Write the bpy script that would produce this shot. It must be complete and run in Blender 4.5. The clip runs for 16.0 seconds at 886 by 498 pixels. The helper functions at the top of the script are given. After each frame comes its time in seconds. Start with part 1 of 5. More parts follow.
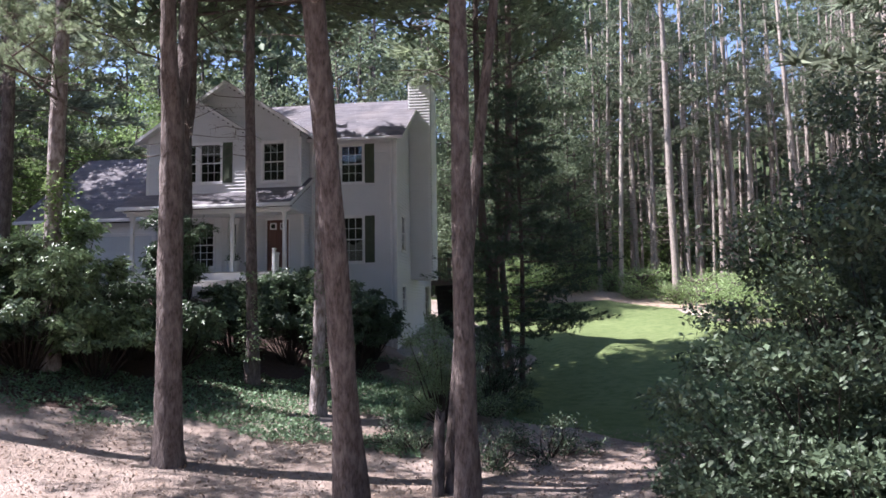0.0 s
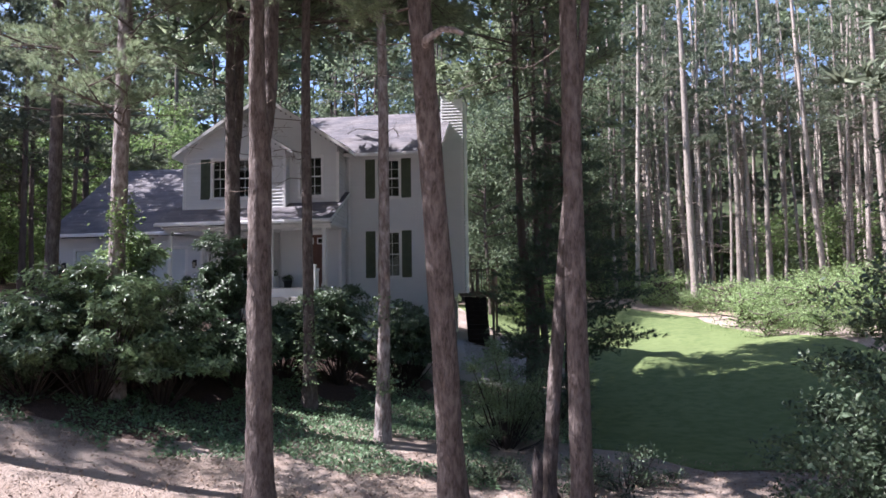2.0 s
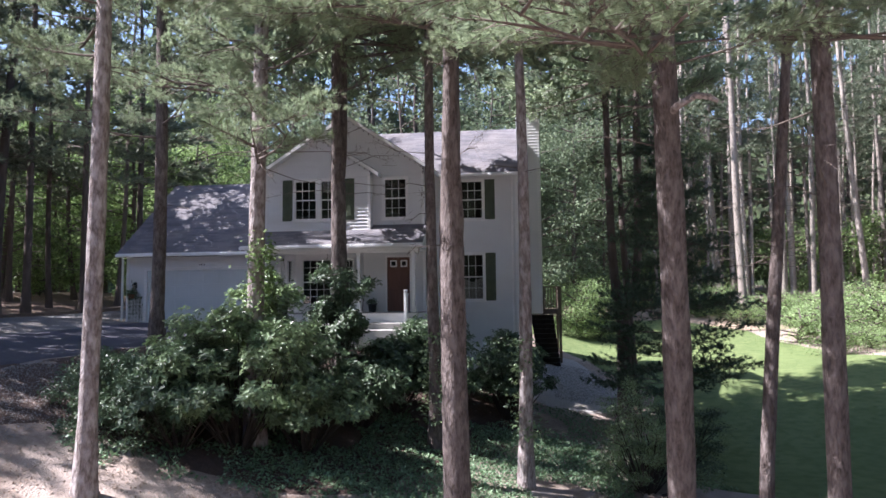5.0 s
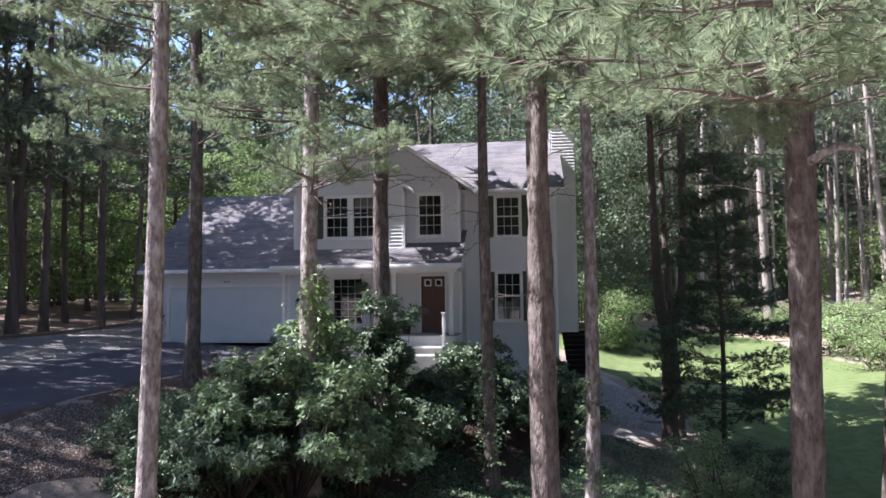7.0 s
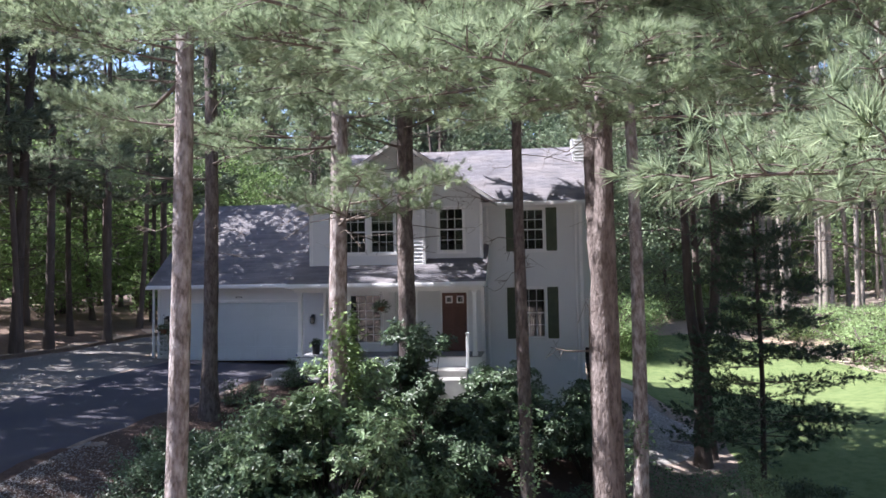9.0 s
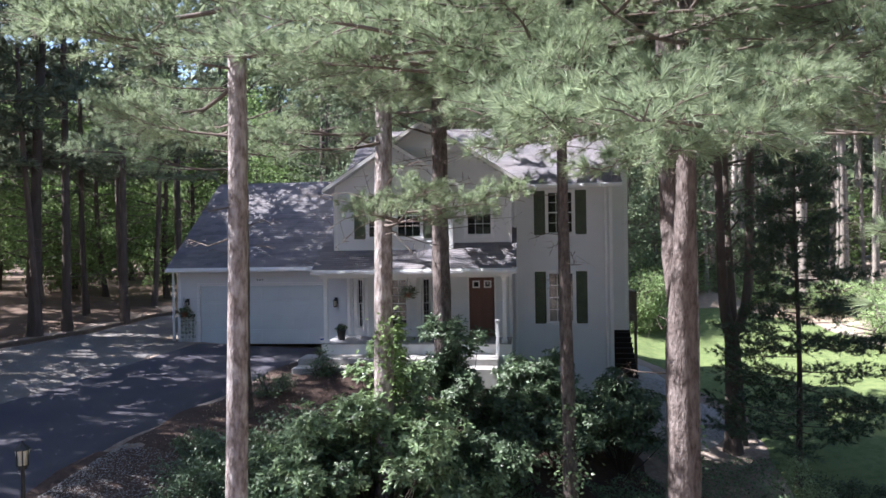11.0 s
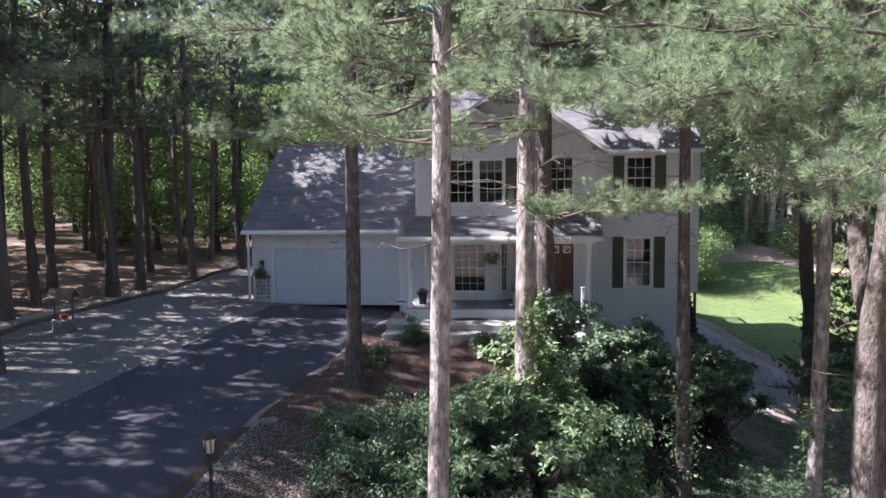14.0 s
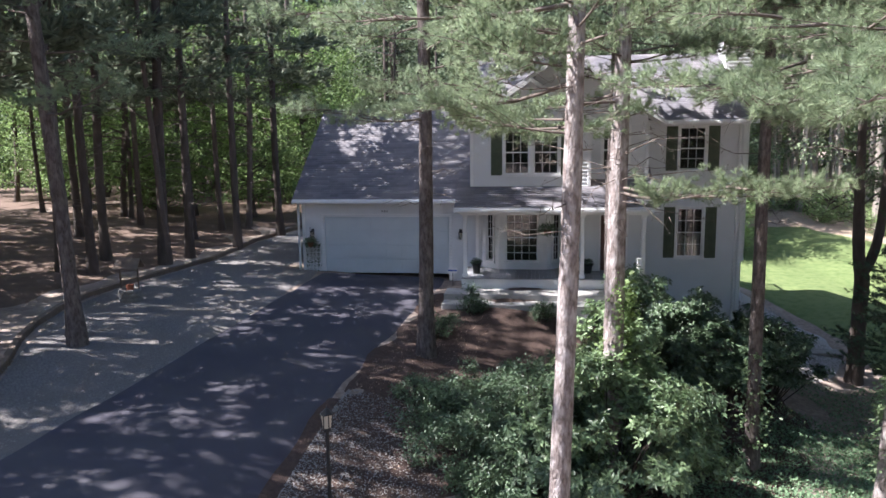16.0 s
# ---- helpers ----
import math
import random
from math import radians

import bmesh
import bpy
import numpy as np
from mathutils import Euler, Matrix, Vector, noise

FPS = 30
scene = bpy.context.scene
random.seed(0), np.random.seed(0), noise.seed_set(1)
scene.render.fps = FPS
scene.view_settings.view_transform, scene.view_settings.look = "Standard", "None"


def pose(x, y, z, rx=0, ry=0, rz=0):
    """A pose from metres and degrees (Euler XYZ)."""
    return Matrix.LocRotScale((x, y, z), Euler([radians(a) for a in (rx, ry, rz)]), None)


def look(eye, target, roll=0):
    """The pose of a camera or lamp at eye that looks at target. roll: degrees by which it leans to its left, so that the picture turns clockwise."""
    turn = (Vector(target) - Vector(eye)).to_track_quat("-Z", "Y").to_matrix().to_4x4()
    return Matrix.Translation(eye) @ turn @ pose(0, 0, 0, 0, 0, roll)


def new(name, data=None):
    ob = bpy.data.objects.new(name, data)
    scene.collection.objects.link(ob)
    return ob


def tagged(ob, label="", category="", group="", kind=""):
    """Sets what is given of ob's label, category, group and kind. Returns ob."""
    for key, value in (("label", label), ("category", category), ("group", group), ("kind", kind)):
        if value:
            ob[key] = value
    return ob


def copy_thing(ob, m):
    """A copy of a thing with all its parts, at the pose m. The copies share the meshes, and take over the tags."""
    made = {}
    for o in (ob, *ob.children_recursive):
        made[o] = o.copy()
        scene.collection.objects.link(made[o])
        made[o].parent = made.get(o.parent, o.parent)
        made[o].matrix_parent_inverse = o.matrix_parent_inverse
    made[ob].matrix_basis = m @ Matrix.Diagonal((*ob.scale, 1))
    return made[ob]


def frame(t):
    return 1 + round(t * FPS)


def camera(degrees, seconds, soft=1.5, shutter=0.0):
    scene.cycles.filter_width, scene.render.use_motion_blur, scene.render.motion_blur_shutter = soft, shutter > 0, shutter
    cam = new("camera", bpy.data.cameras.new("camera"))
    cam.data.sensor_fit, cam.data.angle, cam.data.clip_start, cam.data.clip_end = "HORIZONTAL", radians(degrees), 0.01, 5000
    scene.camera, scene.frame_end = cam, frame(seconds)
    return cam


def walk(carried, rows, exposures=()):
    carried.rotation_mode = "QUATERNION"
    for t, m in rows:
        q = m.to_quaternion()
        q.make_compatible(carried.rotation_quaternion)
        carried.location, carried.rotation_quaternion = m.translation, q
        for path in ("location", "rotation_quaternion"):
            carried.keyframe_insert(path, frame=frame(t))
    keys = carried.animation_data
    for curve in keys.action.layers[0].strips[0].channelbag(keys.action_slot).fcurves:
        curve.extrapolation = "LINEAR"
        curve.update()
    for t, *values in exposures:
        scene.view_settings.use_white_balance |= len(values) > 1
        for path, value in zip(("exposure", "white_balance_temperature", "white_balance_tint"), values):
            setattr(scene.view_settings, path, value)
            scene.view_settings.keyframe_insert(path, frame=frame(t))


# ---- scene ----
cam = camera(63.9, 16.0, 1.6)
METRES, EYE, TILT, LEAN, TURN = 15.0, 2.0, 0.0, 0.0, 0.0
ROWS = [
    (0.0, 0.0, 0.0, 0.0, 0.07, 4.69, 0.83),
    (0.5, -0.0207, -0.0013, 0.0114, -0.04, 4.61, 0.84),
    (1.0, -0.0468, -0.0032, 0.0233, -0.16, 4.57, 0.82),
    (1.5, -0.0768, -0.0038, 0.0347, -0.28, 4.55, 0.82),
    (2.0, -0.109, -0.0033, 0.0471, -0.35, 4.47, 0.8),
    (2.5, -0.1461, -0.0036, 0.0606, -0.44, 4.34, 0.72),
    (3.0, -0.1857, -0.0042, 0.0718, -0.5, 4.31, 0.69),
    (3.5, -0.2265, -0.0025, 0.0832, -0.59, 4.21, 0.67),
    (4.0, -0.2655, 0.0032, 0.0971, -0.63, 4.15, 0.64),
    (4.5, -0.3035, 0.0102, 0.11, -0.69, 4.11, 0.65),
    (7.0, -0.4291, 0.08, 0.1869, -0.89, 3.64, 0.68),
    (7.5, -0.4434, 0.0969, 0.2032, -0.9, 3.6, 0.74),
    (8.0, -0.4557, 0.114, 0.22, -0.9, 3.57, 0.81),
    (10.5, -0.5228, 0.1758, 0.2919, -0.97, 0.62, 0.97),
    (11.0, -0.5419, 0.1803, 0.3046, -0.96, -0.21, 0.93),
    (11.5, -0.5649, 0.1832, 0.316, -0.96, -1.04, 0.93),
    (12.0, -0.5921, 0.1852, 0.3268, -0.94, -1.86, 0.9),
    (12.5, -0.623, 0.1842, 0.3382, -0.91, -2.67, 0.84),
    (13.0, -0.6552, 0.1816, 0.3499, -0.87, -3.52, 0.82),
    (13.5, -0.6887, 0.1769, 0.3603, -0.81, -4.37, 0.78),
    (14.0, -0.7228, 0.1736, 0.3706, -0.78, -5.19, 0.75),
    (14.5, -0.7552, 0.1715, 0.3802, -0.7, -6.04, 0.74),
    (15.0, -0.786, 0.1682, 0.3882, -0.64, -6.86, 0.7),
    (15.5, -0.8145, 0.1649, 0.3957, -0.57, -7.69, 0.7),
    (16.0, -0.8414, 0.1615, 0.4002, -0.51, -8.51, 0.68),
]
walk(cam, [(t, pose(0, 0, EYE, TILT, LEAN, TURN) @ pose(METRES * x, METRES * y, METRES * z, 90 + pitch, roll, yaw)) for t, x, y, z, yaw, pitch, roll in ROWS],
     [(0.0, 1.80, 5900, 23), (4.5, 1.90, 5850, 21), (8.0, 1.98, 5840, 18), (16.0, 2.06, 5970, 16)])

# ---------- world, sun ----------
SUN_AZ, SUN_EL = 180.5, 51.0        # direction towards the sun in plan (degrees from +x) and its height
world = bpy.data.worlds.new("world")
scene.world = world
world.use_nodes = True
wn = world.node_tree.nodes
sky = wn.new("ShaderNodeTexSky")
sky.sky_type = "NISHITA"
sky.sun_disc = False
sky.sun_elevation = radians(SUN_EL)
sky.sun_rotation = radians(90 - SUN_AZ)
wn["Background"].inputs["Strength"].default_value = 0.082
world.node_tree.links.new(sky.outputs[0], wn["Background"].inputs["Color"])
sun = new("sun", bpy.data.lights.new("sun", "SUN"))
sun.data.energy, sun.data.angle, sun.data.color = 5.0, radians(0.53), (1.0, 0.94, 0.86)
_a, _e = radians(SUN_AZ), radians(SUN_EL)
sun.matrix_world = look((0, 0, 60), (-40 * math.cos(_a) * math.cos(_e), -40 * math.sin(_a) * math.cos(_e), 60 - 40 * math.sin(_e)))

# ---------- materials ----------
def material(name, col, rough=0.7, col2=None, scale=6.0, amount=0.5, bump=0.0, bump_scale=40.0, metal=0.0, spec=0.3,
             translucent=0.0, island=0.0, obj_random=0.0, stretch=(1, 1, 1), col3=None, scale3=0.6):
    m = bpy.data.materials.new(name)
    m.use_nodes = True
    nt = m.node_tree
    n, l = nt.nodes, nt.links
    b = n["Principled BSDF"]
    b.inputs["Roughness"].default_value = rough
    b.inputs["Metallic"].default_value = metal
    b.inputs["Specular IOR Level"].default_value = spec
    co = n.new("ShaderNodeTexCoord")
    mp = n.new("ShaderNodeMapping")
    mp.inputs["Scale"].default_value = stretch
    l.new(co.outputs["Object"], mp.inputs["Vector"])
    rgb = n.new("ShaderNodeRGB")
    rgb.outputs[0].default_value = (*col, 1)
    out = rgb.outputs[0]

    def mixin(out, col_b, fac):
        mx = n.new("ShaderNodeMix")
        mx.data_type = "RGBA"
        l.new(out, mx.inputs["A"])
        mx.inputs["B"].default_value = (*col_b, 1)
        l.new(fac, mx.inputs["Factor"])
        return mx.outputs["Result"]

    def noisefac(sc, lo, hi, detail=4.0):
        t = n.new("ShaderNodeTexNoise")
        t.inputs["Scale"].default_value = sc
        t.inputs["Detail"].default_value = detail
        l.new(mp.outputs[0], t.inputs["Vector"])
        r = n.new("ShaderNodeMapRange")
        r.inputs["From Min"].default_value, r.inputs["From Max"].default_value = lo, hi
        l.new(t.outputs["Fac"], r.inputs["Value"])
        return r.outputs[0], t

    if col2:
        f, _ = noisefac(scale, 0.5 - 0.3 * amount, 0.5 + 0.3 * amount)
        out = mixin(out, col2, f)
    if col3:
        f, _ = noisefac(scale3, 0.42, 0.68)
        out = mixin(out, col3, f)
    rnd = None
    if island:
        g = n.new("ShaderNodeNewGeometry")
        rnd, amt = g.outputs["Random Per Island"], island
    elif obj_random:
        g = n.new("ShaderNodeObjectInfo")
        rnd, amt = g.outputs["Random"], obj_random
    if rnd:
        r = n.new("ShaderNodeMapRange")
        r.inputs["To Min"].default_value, r.inputs["To Max"].default_value = 1 - amt, 1 + amt
        l.new(rnd, r.inputs["Value"])
        h = n.new("ShaderNodeHueSaturation")
        l.new(r.outputs[0], h.inputs["Value"])
        l.new(out, h.inputs["Color"])
        out = h.outputs[0]
    l.new(out, b.inputs["Base Color"])
    if bump:
        _, t = noisefac(bump_scale, 0, 1, 6.0)
        bp = n.new("ShaderNodeBump")
        bp.inputs["Strength"].default_value = bump
        bp.inputs["Distance"].default_value = 0.05
        l.new(t.outputs["Fac"], bp.inputs["Height"])
        l.new(bp.outputs[0], b.inputs["Normal"])
    if translucent:
        tr = n.new("ShaderNodeBsdfTranslucent")
        l.new(out, tr.inputs["Color"])
        mx = n.new("ShaderNodeMixShader")
        mx.inputs[0].default_value = translucent
        l.new(b.outputs[0], mx.inputs[1])
        l.new(tr.outputs[0], mx.inputs[2])
        l.new(mx.outputs[0], n["Material Output"].inputs["Surface"])
    return m


def glass_material():
    m = bpy.data.materials.new("window_glass")
    m.use_nodes = True
    n, l = m.node_tree.nodes, m.node_tree.links
    tr = n.new("ShaderNodeBsdfTransparent")
    tr.inputs["Color"].default_value = (0.75, 0.78, 0.78, 1)
    gl = n.new("ShaderNodeBsdfGlossy")
    gl.inputs["Roughness"].default_value = 0.03
    fr = n.new("ShaderNodeFresnel")
    fr.inputs["IOR"].default_value = 1.6
    mx = n.new("ShaderNodeMixShader")
    l.new(fr.outputs[0], mx.inputs[0])
    l.new(tr.outputs[0], mx.inputs[1])
    l.new(gl.outputs[0], mx.inputs[2])
    l.new(mx.outputs[0], n["Material Output"].inputs["Surface"])
    return m


M = {
    "litter": material("pine_litter", (0.315, 0.256, 0.213), 0.95, (0.17, 0.127, 0.10), 7.0, 0.8, 1.0, 26.0, col3=(0.37, 0.305, 0.262), scale3=0.5),
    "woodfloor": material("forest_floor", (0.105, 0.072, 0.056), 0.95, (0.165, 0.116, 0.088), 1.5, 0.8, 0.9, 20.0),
    "dryleaf": material("dry_leaves", (0.24, 0.17, 0.125), 0.9, (0.31, 0.24, 0.185), 2.0, 0.8, island=0.35),
    "mulch": material("bark_mulch", (0.10, 0.066, 0.053), 0.95, (0.055, 0.037, 0.03), 9.0, 0.8, 1.0, 30.0),
    "grass": material("lawn_grass", (0.115, 0.155, 0.055), 0.9, (0.155, 0.195, 0.075), 0.5, 0.8, 0.8, 45.0, col3=(0.088, 0.128, 0.042), scale3=3.0),
    "sand": material("sandy_soil", (0.33, 0.26, 0.19), 0.95, (0.25, 0.19, 0.14), 2.0, 0.8, 0.7, 20.0),
    "asphalt": material("asphalt", (0.056, 0.052, 0.07), 0.85, (0.074, 0.071, 0.082), 0.8, 0.8, 0.4, 120.0, spec=0.35),
    "gravel": material("gravel", (0.25, 0.235, 0.23), 0.95, (0.13, 0.122, 0.118), 26.0, 0.5, 1.0, 34.0, col3=(0.19, 0.17, 0.155), scale3=0.7),
    "pale_gravel": material("pale_path_gravel", (0.40, 0.385, 0.375), 0.95, (0.27, 0.255, 0.245), 22.0, 0.6, 1.0, 34.0, col3=(0.34, 0.32, 0.30), scale3=0.7),
    "stone": material("pale_stone", (0.25, 0.235, 0.22), 0.9, (0.19, 0.175, 0.165), 5.0, 0.7, 0.5, 30.0, island=0.25),
    "concrete": material("concrete", (0.40, 0.39, 0.37), 0.9, (0.30, 0.29, 0.275), 3.0, 0.7, 0.3, 30.0),
    "timber": material("weathered_timber", (0.20, 0.15, 0.115), 0.9, (0.13, 0.10, 0.08), 8.0, 0.7, 0.6, 40.0, obj_random=0.2),
    "bark": material("pine_bark", (0.145, 0.117, 0.107), 0.95, (0.062, 0.049, 0.045), 34.0, 0.6, 1.0, 34.0, stretch=(1, 1, 0.35), col3=(0.195, 0.165, 0.155), scale3=12.0),
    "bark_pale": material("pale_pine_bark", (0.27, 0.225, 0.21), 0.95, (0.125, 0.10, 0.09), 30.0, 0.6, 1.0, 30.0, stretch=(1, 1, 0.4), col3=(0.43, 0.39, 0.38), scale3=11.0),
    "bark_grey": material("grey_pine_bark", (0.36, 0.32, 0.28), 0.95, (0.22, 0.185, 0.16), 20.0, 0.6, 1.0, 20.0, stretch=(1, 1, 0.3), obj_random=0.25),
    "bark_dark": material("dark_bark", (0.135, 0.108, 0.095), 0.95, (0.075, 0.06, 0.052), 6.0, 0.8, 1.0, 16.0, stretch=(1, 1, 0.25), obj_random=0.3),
    # stems darker than twigs, with the shade under the shrubs put into the colour
    "stem": material("shade_dark_stem", (0.06, 0.047, 0.04), 0.95, (0.04, 0.032, 0.028), 6.0, 0.7),
    "twig": material("dead_twig", (0.16, 0.13, 0.11), 0.95, (0.10, 0.08, 0.07), 6.0, 0.7),
    "needle": material("pine_needles", (0.305, 0.362, 0.215), 0.5, (0.225, 0.287, 0.178), 1.2, 0.8, translucent=0.5, island=0.35, spec=0.35),
    "needle_far": material("far_pine_needles", (0.145, 0.188, 0.122), 0.7, (0.185, 0.205, 0.142), 0.4, 0.8, translucent=0.3, island=0.4, spec=0.25),
    "needle_dark": material("dark_pine_needles", (0.10, 0.14, 0.09), 0.7, (0.075, 0.11, 0.07), 0.6, 0.8, translucent=0.2, island=0.4, spec=0.25),
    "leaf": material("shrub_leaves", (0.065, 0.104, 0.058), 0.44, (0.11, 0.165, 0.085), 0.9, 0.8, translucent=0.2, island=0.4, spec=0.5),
    # lighter copy of the shrub leaves, with sunlight put into the colour
    "leaf_lit": material("sun_tinted_shrub_leaves", (0.235, 0.315, 0.165), 0.36, (0.16, 0.235, 0.115), 0.9, 0.8, translucent=0.25, island=0.45, spec=0.5),
    "leaf_oak": material("oak_leaves", (0.07, 0.105, 0.062), 0.5, (0.10, 0.138, 0.08), 0.9, 0.8, translucent=0.25, island=0.4, spec=0.4),
    # leaf colour and translucency raised to stand in for sun the left wood blocks
    "leaf_light": material("sun_brightened_leaves", (0.20, 0.28, 0.105), 0.55, (0.15, 0.225, 0.085), 0.3, 0.8, translucent=0.5, island=0.4, spec=0.3),
    "leaf_far": material("forest_leaves", (0.135, 0.18, 0.11), 0.6, (0.175, 0.22, 0.13), 0.3, 0.8, translucent=0.4, island=0.4, spec=0.25),
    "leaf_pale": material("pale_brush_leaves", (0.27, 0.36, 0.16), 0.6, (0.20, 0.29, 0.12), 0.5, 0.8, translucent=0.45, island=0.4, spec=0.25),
    "ivy": material("ground_cover_leaves", (0.19, 0.28, 0.16), 0.5, (0.13, 0.21, 0.115), 1.0, 0.8, translucent=0.25, island=0.4),
    "siding": material("white_vinyl_siding", (0.70, 0.71, 0.72), 0.55, (0.66, 0.67, 0.68), 2.0, 0.8, 0.03, 20.0, spec=0.3),
    "trim": material("white_trim", (0.80, 0.80, 0.80), 0.5, (0.74, 0.74, 0.74), 4.0, 0.6),
    "roof": material("grey_shingles", (0.182, 0.174, 0.19), 0.95, (0.136, 0.132, 0.147), 3.0, 0.8, 0.5, 60.0, island=0.16, col3=(0.21, 0.195, 0.20), scale3=0.8),
    "shutter": material("green_shutter_paint", (0.075, 0.095, 0.06), 0.55, (0.06, 0.078, 0.05), 5.0, 0.6),
    "door": material("brown_door_paint", (0.15, 0.075, 0.055), 0.5, (0.125, 0.062, 0.048), 4.0, 0.6, stretch=(1, 1, 0.2)),
    "garage": material("white_garage_door", (0.60, 0.65, 0.68), 0.5, (0.56, 0.61, 0.64), 1.5, 0.6),
    "porch": material("grey_porch_boards", (0.30, 0.30, 0.31), 0.7, (0.24, 0.24, 0.25), 5.0, 0.6, obj_random=0.12),
    "distance": material("distant_foliage", (0.05, 0.075, 0.035), 0.95, (0.02, 0.03, 0.016), 0.5, 0.7, 1.0, 1.5, col3=(0.09, 0.12, 0.05), scale3=0.9),
    "dark": material("black_metal", (0.02, 0.02, 0.02), 0.5, (0.03, 0.03, 0.03), 8.0, 0.5, spec=0.4),
    # room colour darkened so that the rooms look unlit through the glass
    "interior": material("interior_painted_dim", (0.07, 0.066, 0.062), 0.9, (0.05, 0.047, 0.044), 1.0, 0.6),
    "cloth": material("pale_curtain", (0.62, 0.58, 0.52), 0.9, (0.5, 0.46, 0.42), 3.0, 0.7, stretch=(8, 8, 0.5)),
    "deckwood": material("brown_deck_wood", (0.15, 0.115, 0.085), 0.85, (0.11, 0.085, 0.065), 6.0, 0.7, obj_random=0.15),
    # deck wood darkened to near black, the shadow under the deck in its colour
    "stairwood_shadowed": material("shadow_dark_stair_wood", (0.035, 0.028, 0.026), 0.85, (0.022, 0.018, 0.017), 6.0, 0.7, obj_random=0.15),
    "terracotta": material("terracotta", (0.28, 0.10, 0.06), 0.85, (0.22, 0.08, 0.05), 6.0, 0.6),
    "blue": material("blue_sign_paint", (0.05, 0.10, 0.35), 0.5),
    "lampglass": material("frosted_lantern_glass", (0.55, 0.5, 0.4), 0.3),
}
M["glass"] = glass_material()
RNG = np.random.default_rng(7)

# ---------- mesh helpers ----------
def tri_mesh(name, verts, faces, mat, smooth=False):
    """A mesh of triangles (or of quads) from numpy arrays."""
    verts, faces = np.asarray(verts, np.float32), np.asarray(faces, np.int32)
    me = bpy.data.meshes.new(name)
    k = faces.shape[1]
    me.vertices.add(len(verts))
    me.vertices.foreach_set("co", verts.ravel())
    me.loops.add(faces.size)
    me.loops.foreach_set("vertex_index", faces.ravel())
    me.polygons.add(len(faces))
    me.polygons.foreach_set("loop_start", np.arange(0, faces.size, k, dtype=np.int32))
    if smooth:
        me.polygons.foreach_set("use_smooth", np.ones(len(faces), bool))
    me.update(calc_edges=True)
    me.materials.append(M[mat])
    return me


def bm_mesh(name, bm, mat, smooth=False):
    me = bpy.data.meshes.new(name)
    bm.normal_update()
    bm.to_mesh(me)
    bm.free()
    if smooth:
        me.polygons.foreach_set("use_smooth", np.ones(len(me.polygons), bool))
    me.materials.append(M[mat])
    return me


def part(name, me, parent, label="", m=None):
    ob = new(name, me)
    ob.parent = parent
    if m is not None:
        ob.matrix_basis = m
    return tagged(ob, label)


def box(bm, x0, x1, y0, y1, z0, z1, bevel=0.0):
    r = bmesh.ops.create_cube(bm, size=1.0, matrix=Matrix.Translation(((x0 + x1) / 2, (y0 + y1) / 2, (z0 + z1) / 2)) @ Matrix.Diagonal((abs(x1 - x0), abs(y1 - y0), abs(z1 - z0), 1)))
    if bevel:
        edges = list({e for v in r["verts"] for e in v.link_edges})
        bmesh.ops.bevel(bm, geom=edges, offset=bevel, segments=1, affect="EDGES")


def cyl(bm, x, y, z0, z1, r0, r1=None, seg=12):
    bmesh.ops.create_cone(bm, cap_ends=True, segments=seg, radius1=r0, radius2=r0 if r1 is None else r1, depth=z1 - z0, matrix=Matrix.Translation((x, y, (z0 + z1) / 2)))


def box_mesh(name, mat, *dims, bevel=0.0):
    bm = bmesh.new()
    box(bm, *dims, bevel=bevel)
    return bm_mesh(name, bm, mat)


def tube(points, radii, seg=8):
    """Vertices and quads of a tapering tube through points."""
    points = np.asarray(points, float)
    n = len(points)
    tang = np.gradient(points, axis=0)
    tang /= np.linalg.norm(tang, axis=1)[:, None]
    ref = np.array([0.0, 0.0, 1.0]) if abs(tang[0][2]) < 0.8 else np.array([1.0, 0.0, 0.0])
    a = np.cross(tang, ref)
    a /= np.linalg.norm(a, axis=1)[:, None]
    b = np.cross(tang, a)
    ang = np.linspace(0, 2 * np.pi, seg, endpoint=False)
    ring = np.cos(ang)[None, :, None] * a[:, None, :] + np.sin(ang)[None, :, None] * b[:, None, :]
    v = (points[:, None, :] + ring * np.asarray(radii, float)[:, None, None]).reshape(-1, 3)
    i = np.arange(n - 1)[:, None] * seg
    j = np.arange(seg)[None, :]
    k = (j + 1) % seg
    f = np.stack([i + j, i + k, i + seg + k, i + seg + j], -1).reshape(-1, 4)
    return v, f


def join(chunks):
    vs, fs, o = [], [], 0
    for v, f in chunks:
        vs.append(v)
        fs.append(np.asarray(f) + o)
        o += len(v)
    return np.concatenate(vs), np.concatenate(fs)


# ---------- ground ----------
def ground_z(x, y):
    """Height of the ground: high drive on one side, a bank falling to the lawn, a terrace at the porch, rising far woods."""
    x, y = np.asarray(x, float), np.asarray(y, float)
    q = (-x - 4) + 0.55 * (np.clip(y, -10, 60) - 16)
    z = np.interp(q, [-14, -5, -0.5, 2.6, 5.2, 9.3, 11.6, 20, 28, 45], [-1.0, -0.95, -0.5, 0.05, 0.7, 1.8, 2.4, 2.95, 3.4, 4.6])
    z = z + 1.0 * np.exp(-((x + 8) / 3.2) ** 2 - ((y - 26.0) / 2.6) ** 2)
    right = 1 / (1 + np.exp(-np.clip((x - 4.5) / 0.9, -50, 50)))
    z = z + right * (1.2 * np.exp(-((y - 31.5) / 8.5) ** 2) + 0.03 * np.clip(y - 44, 0, 30) + 0.12 * np.clip(x - 8, 0, 30) + 0.17 * np.clip(y - 35, 0, 10) * np.clip((x - 4) / 7, 0, 1))
    return z


